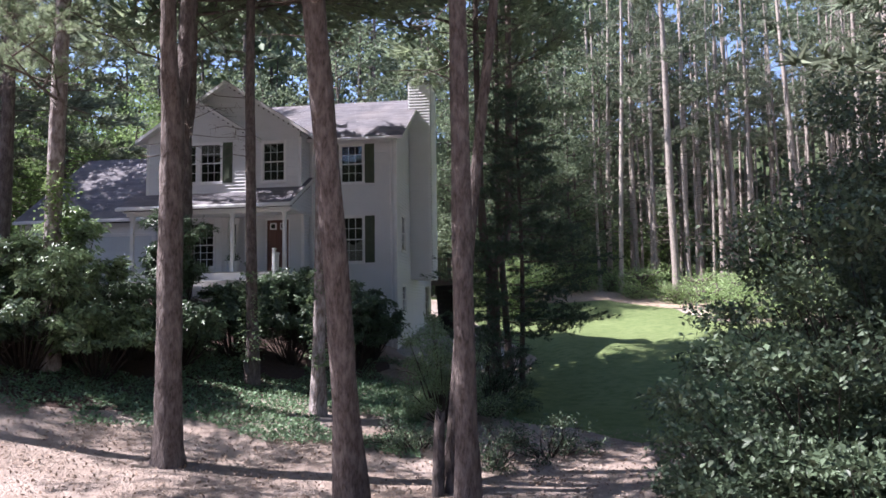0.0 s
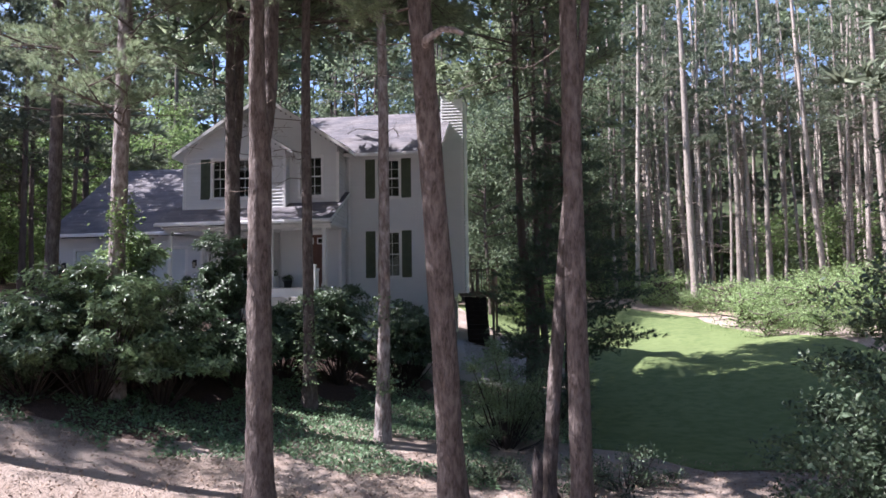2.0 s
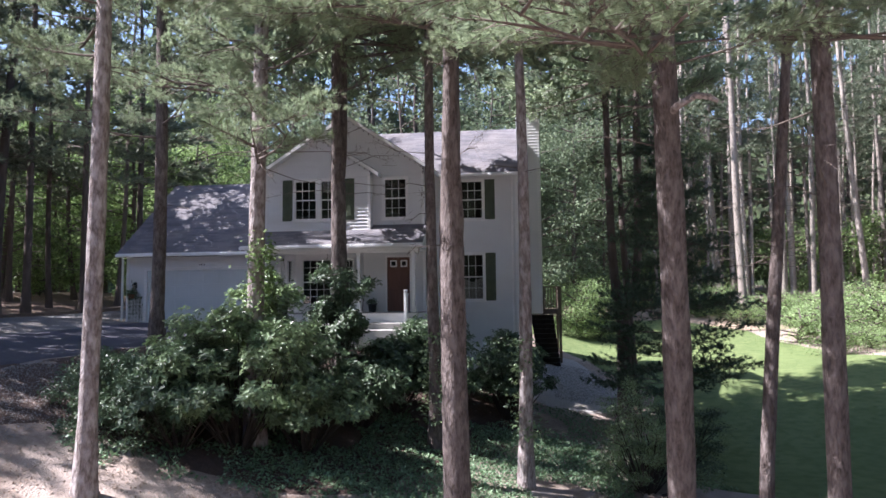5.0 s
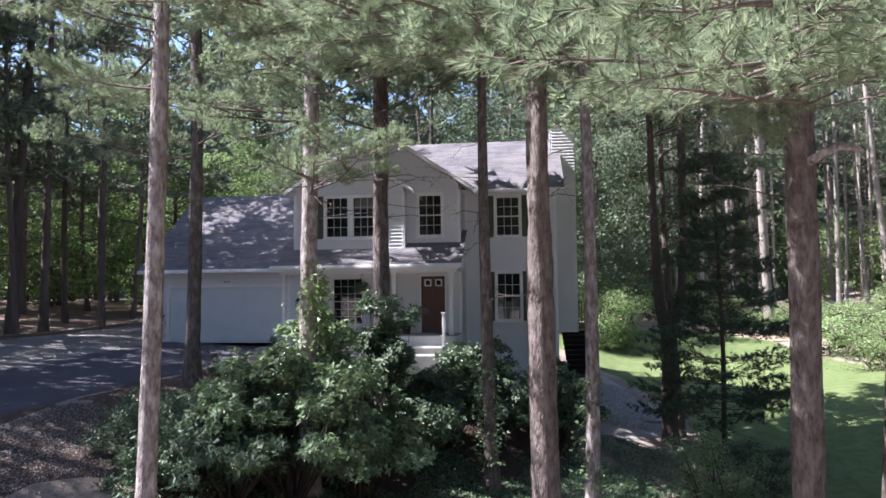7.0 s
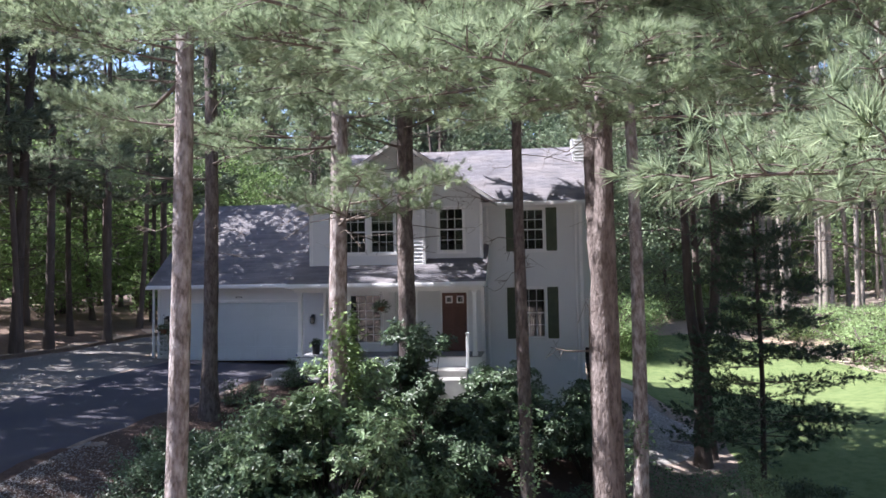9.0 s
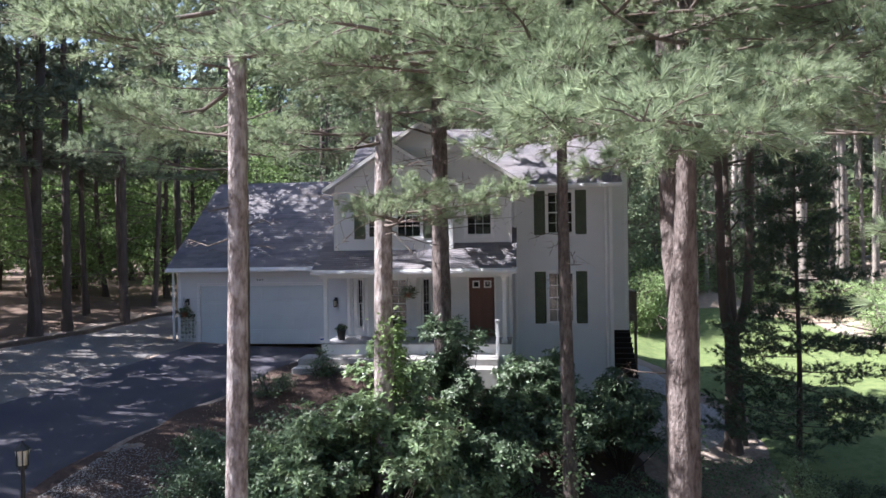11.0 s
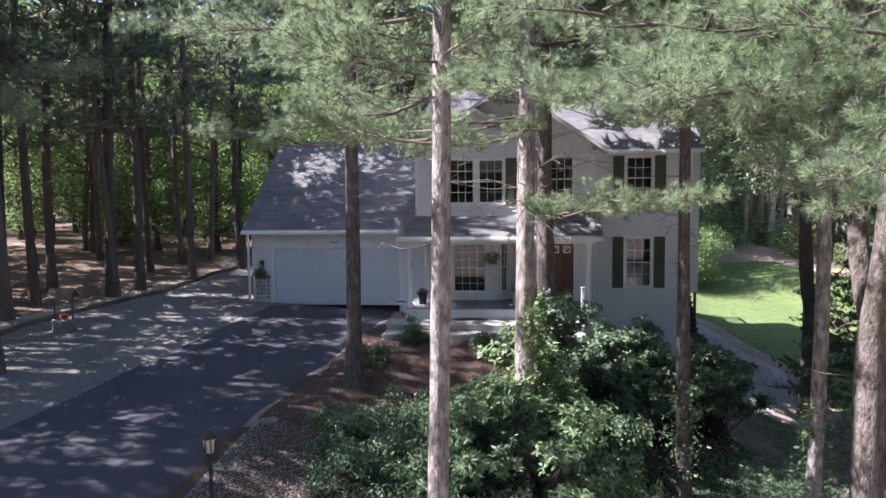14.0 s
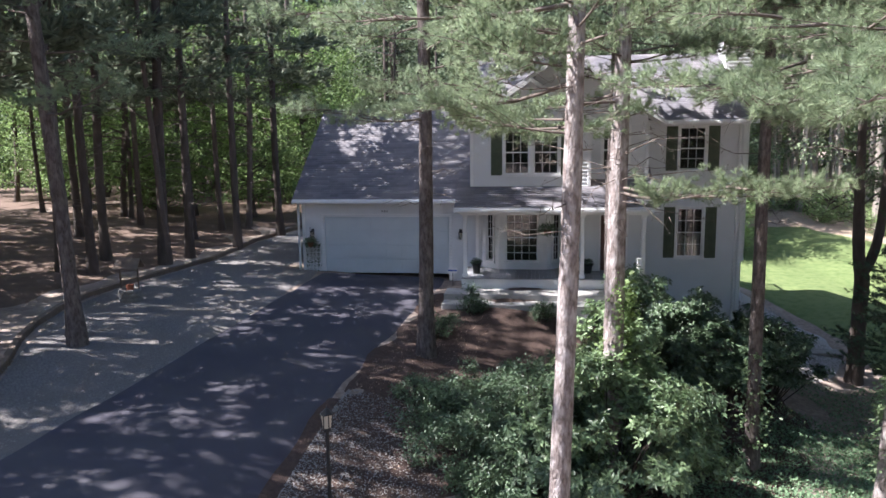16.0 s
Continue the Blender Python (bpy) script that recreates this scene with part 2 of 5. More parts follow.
def gz(x, y):
    return float(ground_z(x, y))


def drape(name, ys, left, right, n, mat, lift, label, category="ground", wobble=0.0):
    """A sheet on the ground between two lines x = left(y) and x = right(y)."""
    ys = np.asarray(ys, float)
    lx = np.interp(ys, *zip(*left))
    rx = np.interp(ys, *zip(*right))
    if wobble:
        lx = lx + wobble * np.sin(ys * 1.9) * np.cos(ys * 0.7 + 1)
        rx = rx + wobble * np.sin(ys * 2.3 + 1) * np.cos(ys * 0.6)
    s = np.linspace(0, 1, n)
    X = lx[:, None] + (rx - lx)[:, None] * s
    Y = np.repeat(ys[:, None], n, 1)
    Z = ground_z(X, Y) + lift
    Z[:, 0] -= lift + 0.05
    Z[:, -1] -= lift + 0.05
    v = np.stack([X, Y, Z], -1).reshape(-1, 3)
    i = np.arange(len(ys) - 1)[:, None] * n + np.arange(n - 1)[None, :]
    f = np.stack([i, i + 1, i + n + 1, i + n], -1).reshape(-1, 4)
    return tagged(new(name, tri_mesh(name, v, f, mat, True)), label, category, kind="structure")


gx = np.concatenate([[-1500, -600, -250, -140, -95], np.arange(-70, -26, 1.5), np.arange(-26, 14, 0.5), np.arange(14, 60, 1.5), [75, 110, 180, 300, 700, 1500]])
gy = np.concatenate([[-1500, -500, -150, -60, -35], np.arange(-22, 6, 2.0), np.arange(6, 42, 0.5), np.arange(42, 90, 1.5), [100, 130, 200, 400, 900, 1800]])
GX, GY = np.meshgrid(gx, gy)
GZ = ground_z(GX, GY)
bumps = 0.03 * np.sin(GX * 1.7 + 0.6 * GY) * np.sin(GY * 1.3 - 0.4 * GX)
gv = np.stack([GX, GY, GZ + bumps], -1).reshape(-1, 3)
gi = np.arange(len(gy) - 1)[:, None] * len(gx) + np.arange(len(gx) - 1)[None, :]
gf = np.stack([gi, gi + 1, gi + len(gx) + 1, gi + len(gx)], -1).reshape(-1, 4)
tagged(new("ground", tri_mesh("ground", gv, gf, "litter", True)), "brown ground covered in dry pine needles and leaf litter", "ground", kind="structure")

ASPH_L = [(-6, -24.5), (3, -23), (8, -21.8), (12, -20.9), (15.5, -20.2), (18.2, -19.6), (21.8, -18.9), (26, -18.1), (30.3, -17.3)]
ASPH_R = [(-6, -18), (3, -17), (8, -16.3), (12, -15.7), (14.5, -15.35), (17, -14.95), (20, -14.35), (23, -13.7), (26, -12.95), (29.8, -12.2)]
EDGE_L = [(-6, -24.6), (8, -22.2), (14, -22.0), (17.8, -22.5), (20.1, -23.4), (22.4, -24.0), (24.3, -24.05), (26.2, -23.7), (28.9, -22.8), (31.6, -21.9), (36, -21.4), (41, -20.0)]
GRAV_R = [(-6, -24), (8, -21.3), (15.5, -19.7), (21.8, -18.4), (26, -17.6), (30.0, -17.0), (30.4, -18.6), (41, -17.0)]
drape("gravel_parking", np.arange(-6, 41.1, 0.5), EDGE_L, GRAV_R, 14, "gravel", 0.035, "pale grey gravel parking strip beside the asphalt drive", "gravel")
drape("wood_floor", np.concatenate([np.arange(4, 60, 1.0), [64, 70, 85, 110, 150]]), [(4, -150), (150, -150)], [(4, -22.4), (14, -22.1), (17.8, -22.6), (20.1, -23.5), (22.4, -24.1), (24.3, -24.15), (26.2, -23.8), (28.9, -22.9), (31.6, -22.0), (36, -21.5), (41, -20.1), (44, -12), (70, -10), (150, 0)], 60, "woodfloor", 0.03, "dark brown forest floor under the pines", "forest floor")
drape("driveway", np.concatenate([np.arange(-6, 29.6, 0.5), [29.75]]), ASPH_L, ASPH_R, 16, "asphalt", 0.06, "dark smooth asphalt driveway leading up to the garage", "driveway", 0.04)
drape("mulch_bed", np.concatenate([[14.3, 14.6], np.arange(15, 27.1, 0.5)]), [(14.3, -10.3), (15, -11.8), (16, -13.4), (17, -15.4), (18, -15.3), (20, -14.9), (23, -14.2), (27, -13.2)], [(14.3, -7.7), (15, -6.6), (16, -5.6), (18.5, -3.6), (22, -1.6), (25, -1.6), (27, -3.6)], 24, "mulch", 0.03, "reddish brown bark mulch planting bed", "mulch bed", 0.3)
drape("mulch_verge", np.arange(2, 17.6, 0.5), [(2, -17.8), (8, -16.9), (12, -16.3), (17.5, -15.5)], [(2, -15.0), (8, -14.6), (12, -14.0), (14.2, -13.1), (15.5, -12.0), (17.5, -12.6)], 16, "mulch", 0.028, "brown mulch and litter along the edge of the drive", "mulch bed", 0.2)
LAWN_L = [(15.4, 4.2), (17.4, 2.9), (18.6, 1.5), (22, 1.6), (26.5, 2.9), (30, 3.6), (33, 3.1), (36, 2.6), (42, 0), (52, -2)]
LAWN_R = [(15.4, 9), (20, 14.5), (30, 15.5), (40, 15), (47, 14), (52, 11)]
drape("lawn", np.arange(15.4, 52.1, 0.4), LAWN_L, LAWN_R, 44, "grass", 0.04, "mown green lawn partly in tree shade", "lawn", 0.1)
drape("sand_strip", np.arange(44, 57.1, 0.5), [(44, 13.6), (48, 11), (51, 3), (57, 2)], [(44, 17), (52, 17), (57, 12)], 20, "sand", 0.07, "bare sandy strip at the far edge of the lawn", "sand", 0.4)
drape("gravel_path", np.arange(25.5, 36.1, 0.4), [(25.5, -1.0), (27, -2.0), (36, -1.2)], [(25.5, 0.2), (27, 2.0), (28.7, 3.0), (30.4, 3.2), (32.3, 2.7), (36, 2.2)], 12, "pale_gravel", 0.04, "grey gravel path sloping down beside the house", "path", 0.08)

# wooded distance, far outside
ba = np.linspace(0, 2 * np.pi, 241)
btop = 44 + 3.0 * np.sin(ba * 17) + 2.2 * np.sin(ba * 43 + 1) + 1.2 * np.sin(ba * 101)
bx, by = 150 * np.cos(ba) - 5, 150 * np.sin(ba) + 30
bv = np.concatenate([np.stack([bx, by, np.full_like(bx, -6)], 1), np.stack([bx * 1.03, by * 1.03, btop], 1)])
bi = np.arange(240)[:, None]
bf = np.concatenate([bi, bi + 1, bi + 242, bi + 241], 1)
tagged(new("backdrop", tri_mesh("backdrop", bv, bf, "distance")), "distant dark green wooded hillside", "backdrop", kind="structure")

# ---------- house ----------
HOUSE = pose(-1.8, 27.5, 0, 0, 0, -7.5)
house = new("house")
house.matrix_basis = HOUSE
tagged(house, "two-storey white clapboard house with grey shingle roof and attached garage", "house")
FLOOR_Z = 3.4


def siding(name, p0, p1, z0, z1, holes=(), span=None, lap=0.13, mat="siding", depth=0.14):
    """Lapped boards on the wall from p0 to p1 (plan); outward is to the right of p0 -> p1. holes: (s0, s1, z0, z1). span: z -> (s0, s1) for gables."""
    p0, p1 = np.array(p0, float), np.array(p1, float)
    L = np.linalg.norm(p1 - p0)
    d = (p1 - p0) / L
    nrm = np.array([d[1], -d[0]])
    v, f = [], []
    bk = bmesh.new()

    def quad(*pts):
        o = len(v)
        v.extend(pts)
        f.append((o, o + 1, o + 2, o + 3))

    def P(s, off, z):
        q = p0 + d * s + nrm * off
        return (q[0], q[1], z)

    z = z0
    while z < z1 - 0.005:
        zt = min(z + lap, z1)
        zm = (z + zt) / 2
        a, b = (0.0, L) if span is None else span(zm)
        cuts = [(a, b)]
        for s0, s1, h0, h1 in holes:
            if h0 < zm < h1:
                nxt = []
                for c0, c1 in cuts:
                    if s1 <= c0 or s0 >= c1:
                        nxt.append((c0, c1))
                    else:
                        if s0 > c0: nxt.append((c0, s0))
                        if s1 < c1: nxt.append((s1, c1))
                cuts = nxt
        for c0, c1 in cuts:
            if c1 - c0 < 0.01:
                continue
            quad(P(c0, 0.038, z), P(c1, 0.038, z), P(c1, 0.004, zt), P(c0, 0.004, zt))
            quad(P(c0, -0.01, z), P(c1, -0.01, z), P(c1, 0.038, z), P(c0, 0.038, z))
            bk.faces.new([bk.verts.new(q) for q in (P(c1, -depth, z), P(c0, -depth, z), P(c0, -depth, zt), P(c1, -depth, zt))])
        z = zt
    bmesh.ops.remove_doubles(bk, verts=bk.verts, dist=0.001)
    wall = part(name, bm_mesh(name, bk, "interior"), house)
    tagged(part("clapboards", tri_mesh("clapboards", v, f, mat), wall, "white lapped clapboards"), kind="stuff")
    return wall


def roof_slope(name, e0, e1, up, rows_len, z0, rise, label="", lap=0.145, thick=0.14):
    """Shingled plane from the eave e0 -> e1 (plan), going 'up' (unit plan vector) over rows_len, climbing by rise per metre."""
    e0, e1, up = np.array(e0, float), np.array(e1, float), np.array(up, float)
    hyp = math.sqrt(1 + rise * rise)
    step = lap / hyp
    n = int(rows_len / step) + 1
    L = np.linalg.norm(e1 - e0)
    d = (e1 - e0) / L
    v, f = [], []
    rnd = random.Random(len(name) * 7 + int(L * 10))
    for i in range(n):
        s0, s1 = i * step, min((i + 1) * step, rows_len)
        if s1 <= s0:
            break
        a = 0.0
        while a < L - 0.01:
            w = min(rnd.uniform(0.3, 0.9), L - a)
            lift = 0.012 + rnd.uniform(0, 0.006)
            c = [e0 + d * a + up * s0, e0 + d * (a + w) + up * s0, e0 + d * (a + w) + up * s1, e0 + d * a + up * s1]
            zz = [z0 + rise * s0 + lift, z0 + rise * s0 + lift, z0 + rise * s1, z0 + rise * s1]
            o = len(v)
            v.extend([(q[0], q[1], h) for q, h in zip(c, zz)])
            v.extend([(c[0][0], c[0][1], z0 + rise * s0 - 0.004), (c[1][0], c[1][1], z0 + rise * s0 - 0.004)])
            f.extend([(o, o + 1, o + 2, o + 3), (o + 4, o + 5, o + 1, o)])
            a += w
    bm = bmesh.new()
    t0, t1 = e0 + up * rows_len, e1 + up * rows_len
    zt = z0 + rise * rows_len
    low = [(e0[0], e0[1], z0 - thick), (e1[0], e1[1], z0 - thick), (t1[0], t1[1], zt - thick), (t0[0], t0[1], zt - thick)]
    top = [(e0[0], e0[1], z0 - 0.004), (e1[0], e1[1], z0 - 0.004), (t1[0], t1[1], zt - 0.004), (t0[0], t0[1], zt - 0.004)]
    vs = [bm.verts.new(p) for p in low + top]
    for q in ((3, 2, 1, 0), (4, 5, 6, 7), (0, 1, 5, 4), (1, 2, 6, 5), (2, 3, 7, 6), (3, 0, 4, 7)):
        bm.faces.new([vs[k] for k in q])
    roof = part(name, bm_mesh(name, bm, "trim"), house, label)
    tagged(part("shingles", tri_mesh("shingles", v, f, "roof"), roof), kind="stuff")
    return roof


# wall planes in the house's own axes: u along the front, v towards the back
GAB_V, BOX_V, DOOR_V, BAY_V, GAR_V = -1.5, -1.1, -0.7, -0.1, 0.75
SLOPE_MAIN, SLOPE_GAB, SLOPE_PORCH, SLOPE_GAR = 0.59, 0.65, 0.5, 0.73
wing_holes = [(3.5 - 2.24, 3.5 - 1.31, 3.80, 5.60), (3.5 - 2.24, 3.5 - 1.31, 6.94, 8.46)]
siding("wall", (-3.5, 0), (0, 0), -0.6, 8.76, wing_holes)
siding("wall", (0, 0), (0, 8.7), -0.6, 8.6, [(0.85, 1.75, 4.3, 5.75), (6.7, 7.9, 1.5, 3.05), (0.9, 1.8, 1.8, 2.9)])
siding("wall", (0, 0), (0, 8.7), 8.6, 11.25, span=lambda z: (max(0.0, (z - 8.77) / SLOPE_MAIN), 8.7 - max(0.0, (z - 8.77) / SLOPE_MAIN)))
siding("wall", (0, 8.7), (-9.4, 8.7), -0.6, 8.6)
siding("wall", (-9.4, 8.7), (-9.4, BAY_V), 2.6, 6.0)
siding("wall", (-9.4, 8.7), (-9.4, BOX_V), 6.0, 8.6)
siding("wall", (-9.4, 8.7), (-9.4, 0), 8.6, 11.2, span=lambda z: ((z - 8.6) / SLOPE_MAIN - 0.1, 8.8 - (z - 8.6) / SLOPE_MAIN))
# upper storey: wide gable with a smaller one before it
siding("wall", (-9.4, BOX_V), (-3.52, BOX_V), 6.3, 8.6, [(9.4 - 5.0, 9.4 - 4.14, 6.92, 8.46), (0.1, 9.4 - 5.5, 6.3, 8.6)])
siding("wall", (-9.4, BOX_V), (-3.52, BOX_V), 8.6, 10.78, span=lambda z: (max(0, (z - 8.87) / SLOPE_GAB), 5.88 - max(0, (z - 8.87) / SLOPE_GAB)))
siding("wall", (-3.52, BOX_V), (-3.52, 0), 5.9, 8.86)
siding("wall", (-3.52, DOOR_V), (-3.52, 0), 3.0, 5.9)
siding("wall", (-9.5, GAB_V), (-5.45, GAB_V), 6.35, 8.5, [(1.12, 2.0, 6.88, 8.4), (2.12, 3.0, 6.88, 8.4)])
siding("wall", (-9.5, GAB_V), (-5.45, GAB_V), 8.5, 10.0, span=lambda z: (max(0, (z - 8.68) / SLOPE_GAB), 4.05 - max(0, (z - 8.68) / SLOPE_GAB)))
siding("wall", (-5.45, GAB_V), (-5.45, BOX_V), 6.35, 8.68)
siding("wall", (-9.5, BOX_V), (-9.5, GAB_V), 6.35, 8.68)
# ground floor under the porch, with the bay
siding("wall", (-9.4, BAY_V), (-5.9, BAY_V), 3.0, 6.0, [(0.15, 3.2, 3.5, 5.6)])
siding("wall", (-5.9, BAY_V), (-5.9, DOOR_V), 3.0, 6.0)
siding("wall", (-5.9, DOOR_V), (-3.52, DOOR_V), 3.0, 6.0, [(0.86, 1.82, 3.4, 5.5)])
# garage
siding("wall", (-16.35, GAR_V), (-9.4, GAR_V), 2.5, 5.75, [(0.85, 5.77, 2.4, 5.2)])
siding("wall", (-16.35, 9.9), (-16.35, GAR_V), 2.5, 5.75)
siding("wall", (-16.35, 9.9), (-16.35, GAR_V), 5.75, 9.0, span=lambda z: ((z - 5.75) / SLOPE_GAR, 9.15 - (z - 5.75) / SLOPE_GAR))
siding("wall", (-9.4, 9.9), (-16.35, 9.9), 2.5, 5.75)

RIDGE_V = 4.35
Z_EAVE = 8.7
roof_slope("roof", (-9.7, -0.35), (0.35, -0.35), (0, 1), RIDGE_V + 0.35, Z_EAVE, SLOPE_MAIN, "weathered pale grey asphalt shingles")
roof_slope("roof", (0.35, 9.05), (-9.7, 9.05), (0, -1), RIDGE_V + 0.35, Z_EAVE, SLOPE_MAIN)
BG_U = -6.45
roof_slope("roof", (-3.0, 4.0), (-3.0, BOX_V - 0.3), (-1, 0), 3.45, 8.68, SLOPE_GAB)
roof_slope("roof", (-9.9, BOX_V - 0.3), (-9.9, 4.0), (1, 0), 3.45, 8.68, SLOPE_GAB)
SG_U = -7.475
roof_slope("roof", (-5.08, 0.6), (-5.08, GAB_V - 0.32), (-1, 0), 2.395, 8.58, SLOPE_GAB)
roof_slope("roof", (-9.87, GAB_V - 0.32), (-9.87, 0.6), (1, 0), 2.395, 8.58, SLOPE_GAB)
roof_slope("roof", (-10.0, -2.75), (-3.3, -2.75), (0, 1), 2.75, 5.86, SLOPE_PORCH, "grey porch shingles scattered with needles")
roof_slope("roof", (-16.65, 0.35), (-9.4, 0.35), (0, 1), 4.97, 5.9, SLOPE_GAR, "dark grey garage shingles")
roof_slope("roof", (-9.4, 10.3), (-16.65, 10.3), (0, -1), 4.97, 5.9, SLOPE_GAR)
# porch roof: closed side and ceiling
siding("wall", (-3.42, -2.4), (-3.42, 0), 5.72, 7.05, span=lambda z: (max(0.0, (z - 5.72) / SLOPE_PORCH - 0.15), 2.4), depth=0.05)
siding("wall", (-9.95, 0.4), (-9.95, -2.4), 5.72, 7.05, span=lambda z: (0.0, 2.8 - max(0.0, (z - 5.72) / SLOPE_PORCH - 0.15)), depth=0.05)
part("porch_ceiling", box_mesh("porch_ceiling", "trim", -9.9, -3.4, -2.5, 0.4, 5.66, 5.71), house, "white boarded porch ceiling")
part("fascia_beam", box_mesh("fascia_beam", "trim", -9.85, -3.5, -2.34, -2.12, 5.56, 5.72), house)

# interior floors and partition so that the rooms are closed; their dark colour stands in for dimness
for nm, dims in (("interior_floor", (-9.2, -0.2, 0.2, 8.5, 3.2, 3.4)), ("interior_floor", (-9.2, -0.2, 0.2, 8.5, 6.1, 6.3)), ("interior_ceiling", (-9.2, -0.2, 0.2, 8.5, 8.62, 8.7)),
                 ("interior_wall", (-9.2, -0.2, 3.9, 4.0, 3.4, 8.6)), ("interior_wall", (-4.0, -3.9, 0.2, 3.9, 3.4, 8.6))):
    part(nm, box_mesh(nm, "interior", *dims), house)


def window_part(u, v, z0, z1, w, turn=0.0, cols=3, rows=2, shutters=(0, 0), blind=0.0, curtain=False, parent=None):
    """A double-hung window with its lower left corner at u, v. turn: degrees in plan."""
    parent = parent or house
    h = z1 - z0
    m = pose(u, v, z0, 0, 0, turn)
    bm = bmesh.new()
    c = 0.075
    box(bm, -c, 0.01, -0.045, 0.14, -c, h + c, 0.006)
    box(bm, w - 0.01, w + c, -0.045, 0.14, -c, h + c, 0.006)
    box(bm, 0.01, w - 0.01, -0.045, 0.14, h, h + c, 0.006)
    box(bm, -c - 0.02, w + c + 0.02, -0.075, 0.14, -c - 0.02, -0.005, 0.006)
    win = part("window", bm_mesh("window", bm, "trim"), parent, m=m)
    for k in (0, 1):
        a, b = (0, h / 2 + 0.02) if k == 0 else (h / 2 - 0.02, h)
        y = 0.03 if k == 0 else 0.0
        bm = bmesh.new()
        t = 0.04
        box(bm, 0.012, t, y, y + 0.03, a, b)
        box(bm, w - t, w - 0.012, y, y + 0.03, a, b)
        box(bm, t, w - t, y, y + 0.03, a, a + t)
        box(bm, t, w - t, y, y + 0.03, b - t, b)
        for i in range(1, cols):
            x = t + (w - 2 * t) * i / cols
            box(bm, x - 0.009, x + 0.009, y + 0.006, y + 0.026, a + t, b - t)
        for i in range(1, rows):
            z = a + t + (b - a - 2 * t) * i / rows
            box(bm, t, w - t, y + 0.004, y + 0.028, z - 0.009, z + 0.009)
        part("sash", bm_mesh("sash", bm, "trim"), win)
        pane = part("pane", box_mesh("pane", "glass", t - 0.01, w - t + 0.01, y + 0.013, y + 0.018, a + t - 0.01, b - t + 0.01), win)
        pane.visible_shadow = False
    if blind:
        bm = bmesh.new()
        z = h - 0.05
        while z > h * (1 - blind):
            box(bm, 0.05, w - 0.05, 0.10, 0.106, z - 0.045, z)
            z -= 0.05
        part("blind", bm_mesh("blind", bm, "cloth"), win, "pale slatted blind")
    if curtain:
        v_, f_ = [], []
        n = 36
        for i in range(n + 1):
            x = 0.05 + (w - 0.1) * i / n
            y = 0.16 + 0.02 * math.sin(i * 1.3)
            gap = abs(i / n - 0.5)
            v_ += [(x, y, 0.03), (x, y, h * (0.38 + 0.25 * gap))]
        for i in range(n):
            f_.append((2 * i, 2 * i + 2, 2 * i + 3, 2 * i + 1))
        part("curtain", tri_mesh("curtain", v_, f_, "cloth", True), win, "pale cafe curtain")
    for side in (0, 1):
        if shutters[side]:
            sw = 0.39
            x0 = -c - sw - 0.005 if side == 0 else w + c + 0.005
            bm = bmesh.new()
            box(bm, x0, x0 + sw, -0.04, 0.0, -0.04, h + 0.04, 0.006)
            for a, b in ((0.06, h * 0.47), (h * 0.53, h - 0.06)):
                box(bm, x0 + 0.07, x0 + sw - 0.07, -0.055, -0.03, a, b, 0.012)
                box(bm, x0 + 0.115, x0 + sw - 0.115, -0.064, -0.05, a + 0.05, b - 0.05, 0.006)
            part("shutter", bm_mesh("shutter", bm, "shutter"), win, "dark green panelled shutter")
    return win


window_part(-2.22, -0.0, 3.82, 5.58, 0.89, shutters=(1, 1), curtain=True)
window_part(-2.22, -0.0, 6.96, 8.44, 0.89, shutters=(1, 1))
window_part(-8.38 + 0.02, GAB_V, 6.90, 8.38, 0.84, shutters=(1, 0))
window_part(-7.38 + 0.02, GAB_V, 6.90, 8.38, 0.84, shutters=(0, 1), blind=0.3)
window_part(-5.0, BOX_V, 6.94, 8.44, 0.86)
window_part(0, 0.87, 4.32, 5.73, 0.86, turn=90)
window_part(0, 6.72, 1.52, 3.03, 1.16, turn=90)
window_part(0, 0.92, 1.82, 2.88, 0.86, turn=90)

# bay: three faces with their windows, floor to porch ceiling
bay = new("bay")
bay.parent = house
bayp = [(-9.25, BAY_V), (-8.6, -0.62), (-6.85, -0.62), (-6.2, BAY_V)]
bm = bmesh.new()
for (a, b), (w0, w1) in zip(zip(bayp, bayp[1:]), ((0.24, 0.59), (0.24, 1.43), (0.24, 0.59))):
    a, b = Vector(a), Vector(b)
    L = (b - a).length
    ang = math.degrees(math.atan2(b.y - a.y, b.x - a.x))
    mt = pose(a.x, a.y, 0, 0, 0, ang)
    for dims in ((0, w0, 0, 0.1, 3.4, 5.66), (w1, L, 0, 0.1, 3.4, 5.66), (w0, w1, 0, 0.1, 3.4, 3.68), (w0, w1, 0, 0.1, 5.46, 5.66)):
        part("bay_panel", box_mesh("bay_panel", "trim", *dims), bay, m=mt)
    q = mt @ Vector((w0 + 0.02, -0.0, 0))
    window_part(q.x, q.y, 3.7, 5.44, w1 - w0 - 0.04, turn=ang, cols=2 if w1 < 1 else 4, rows=3, parent=bay)

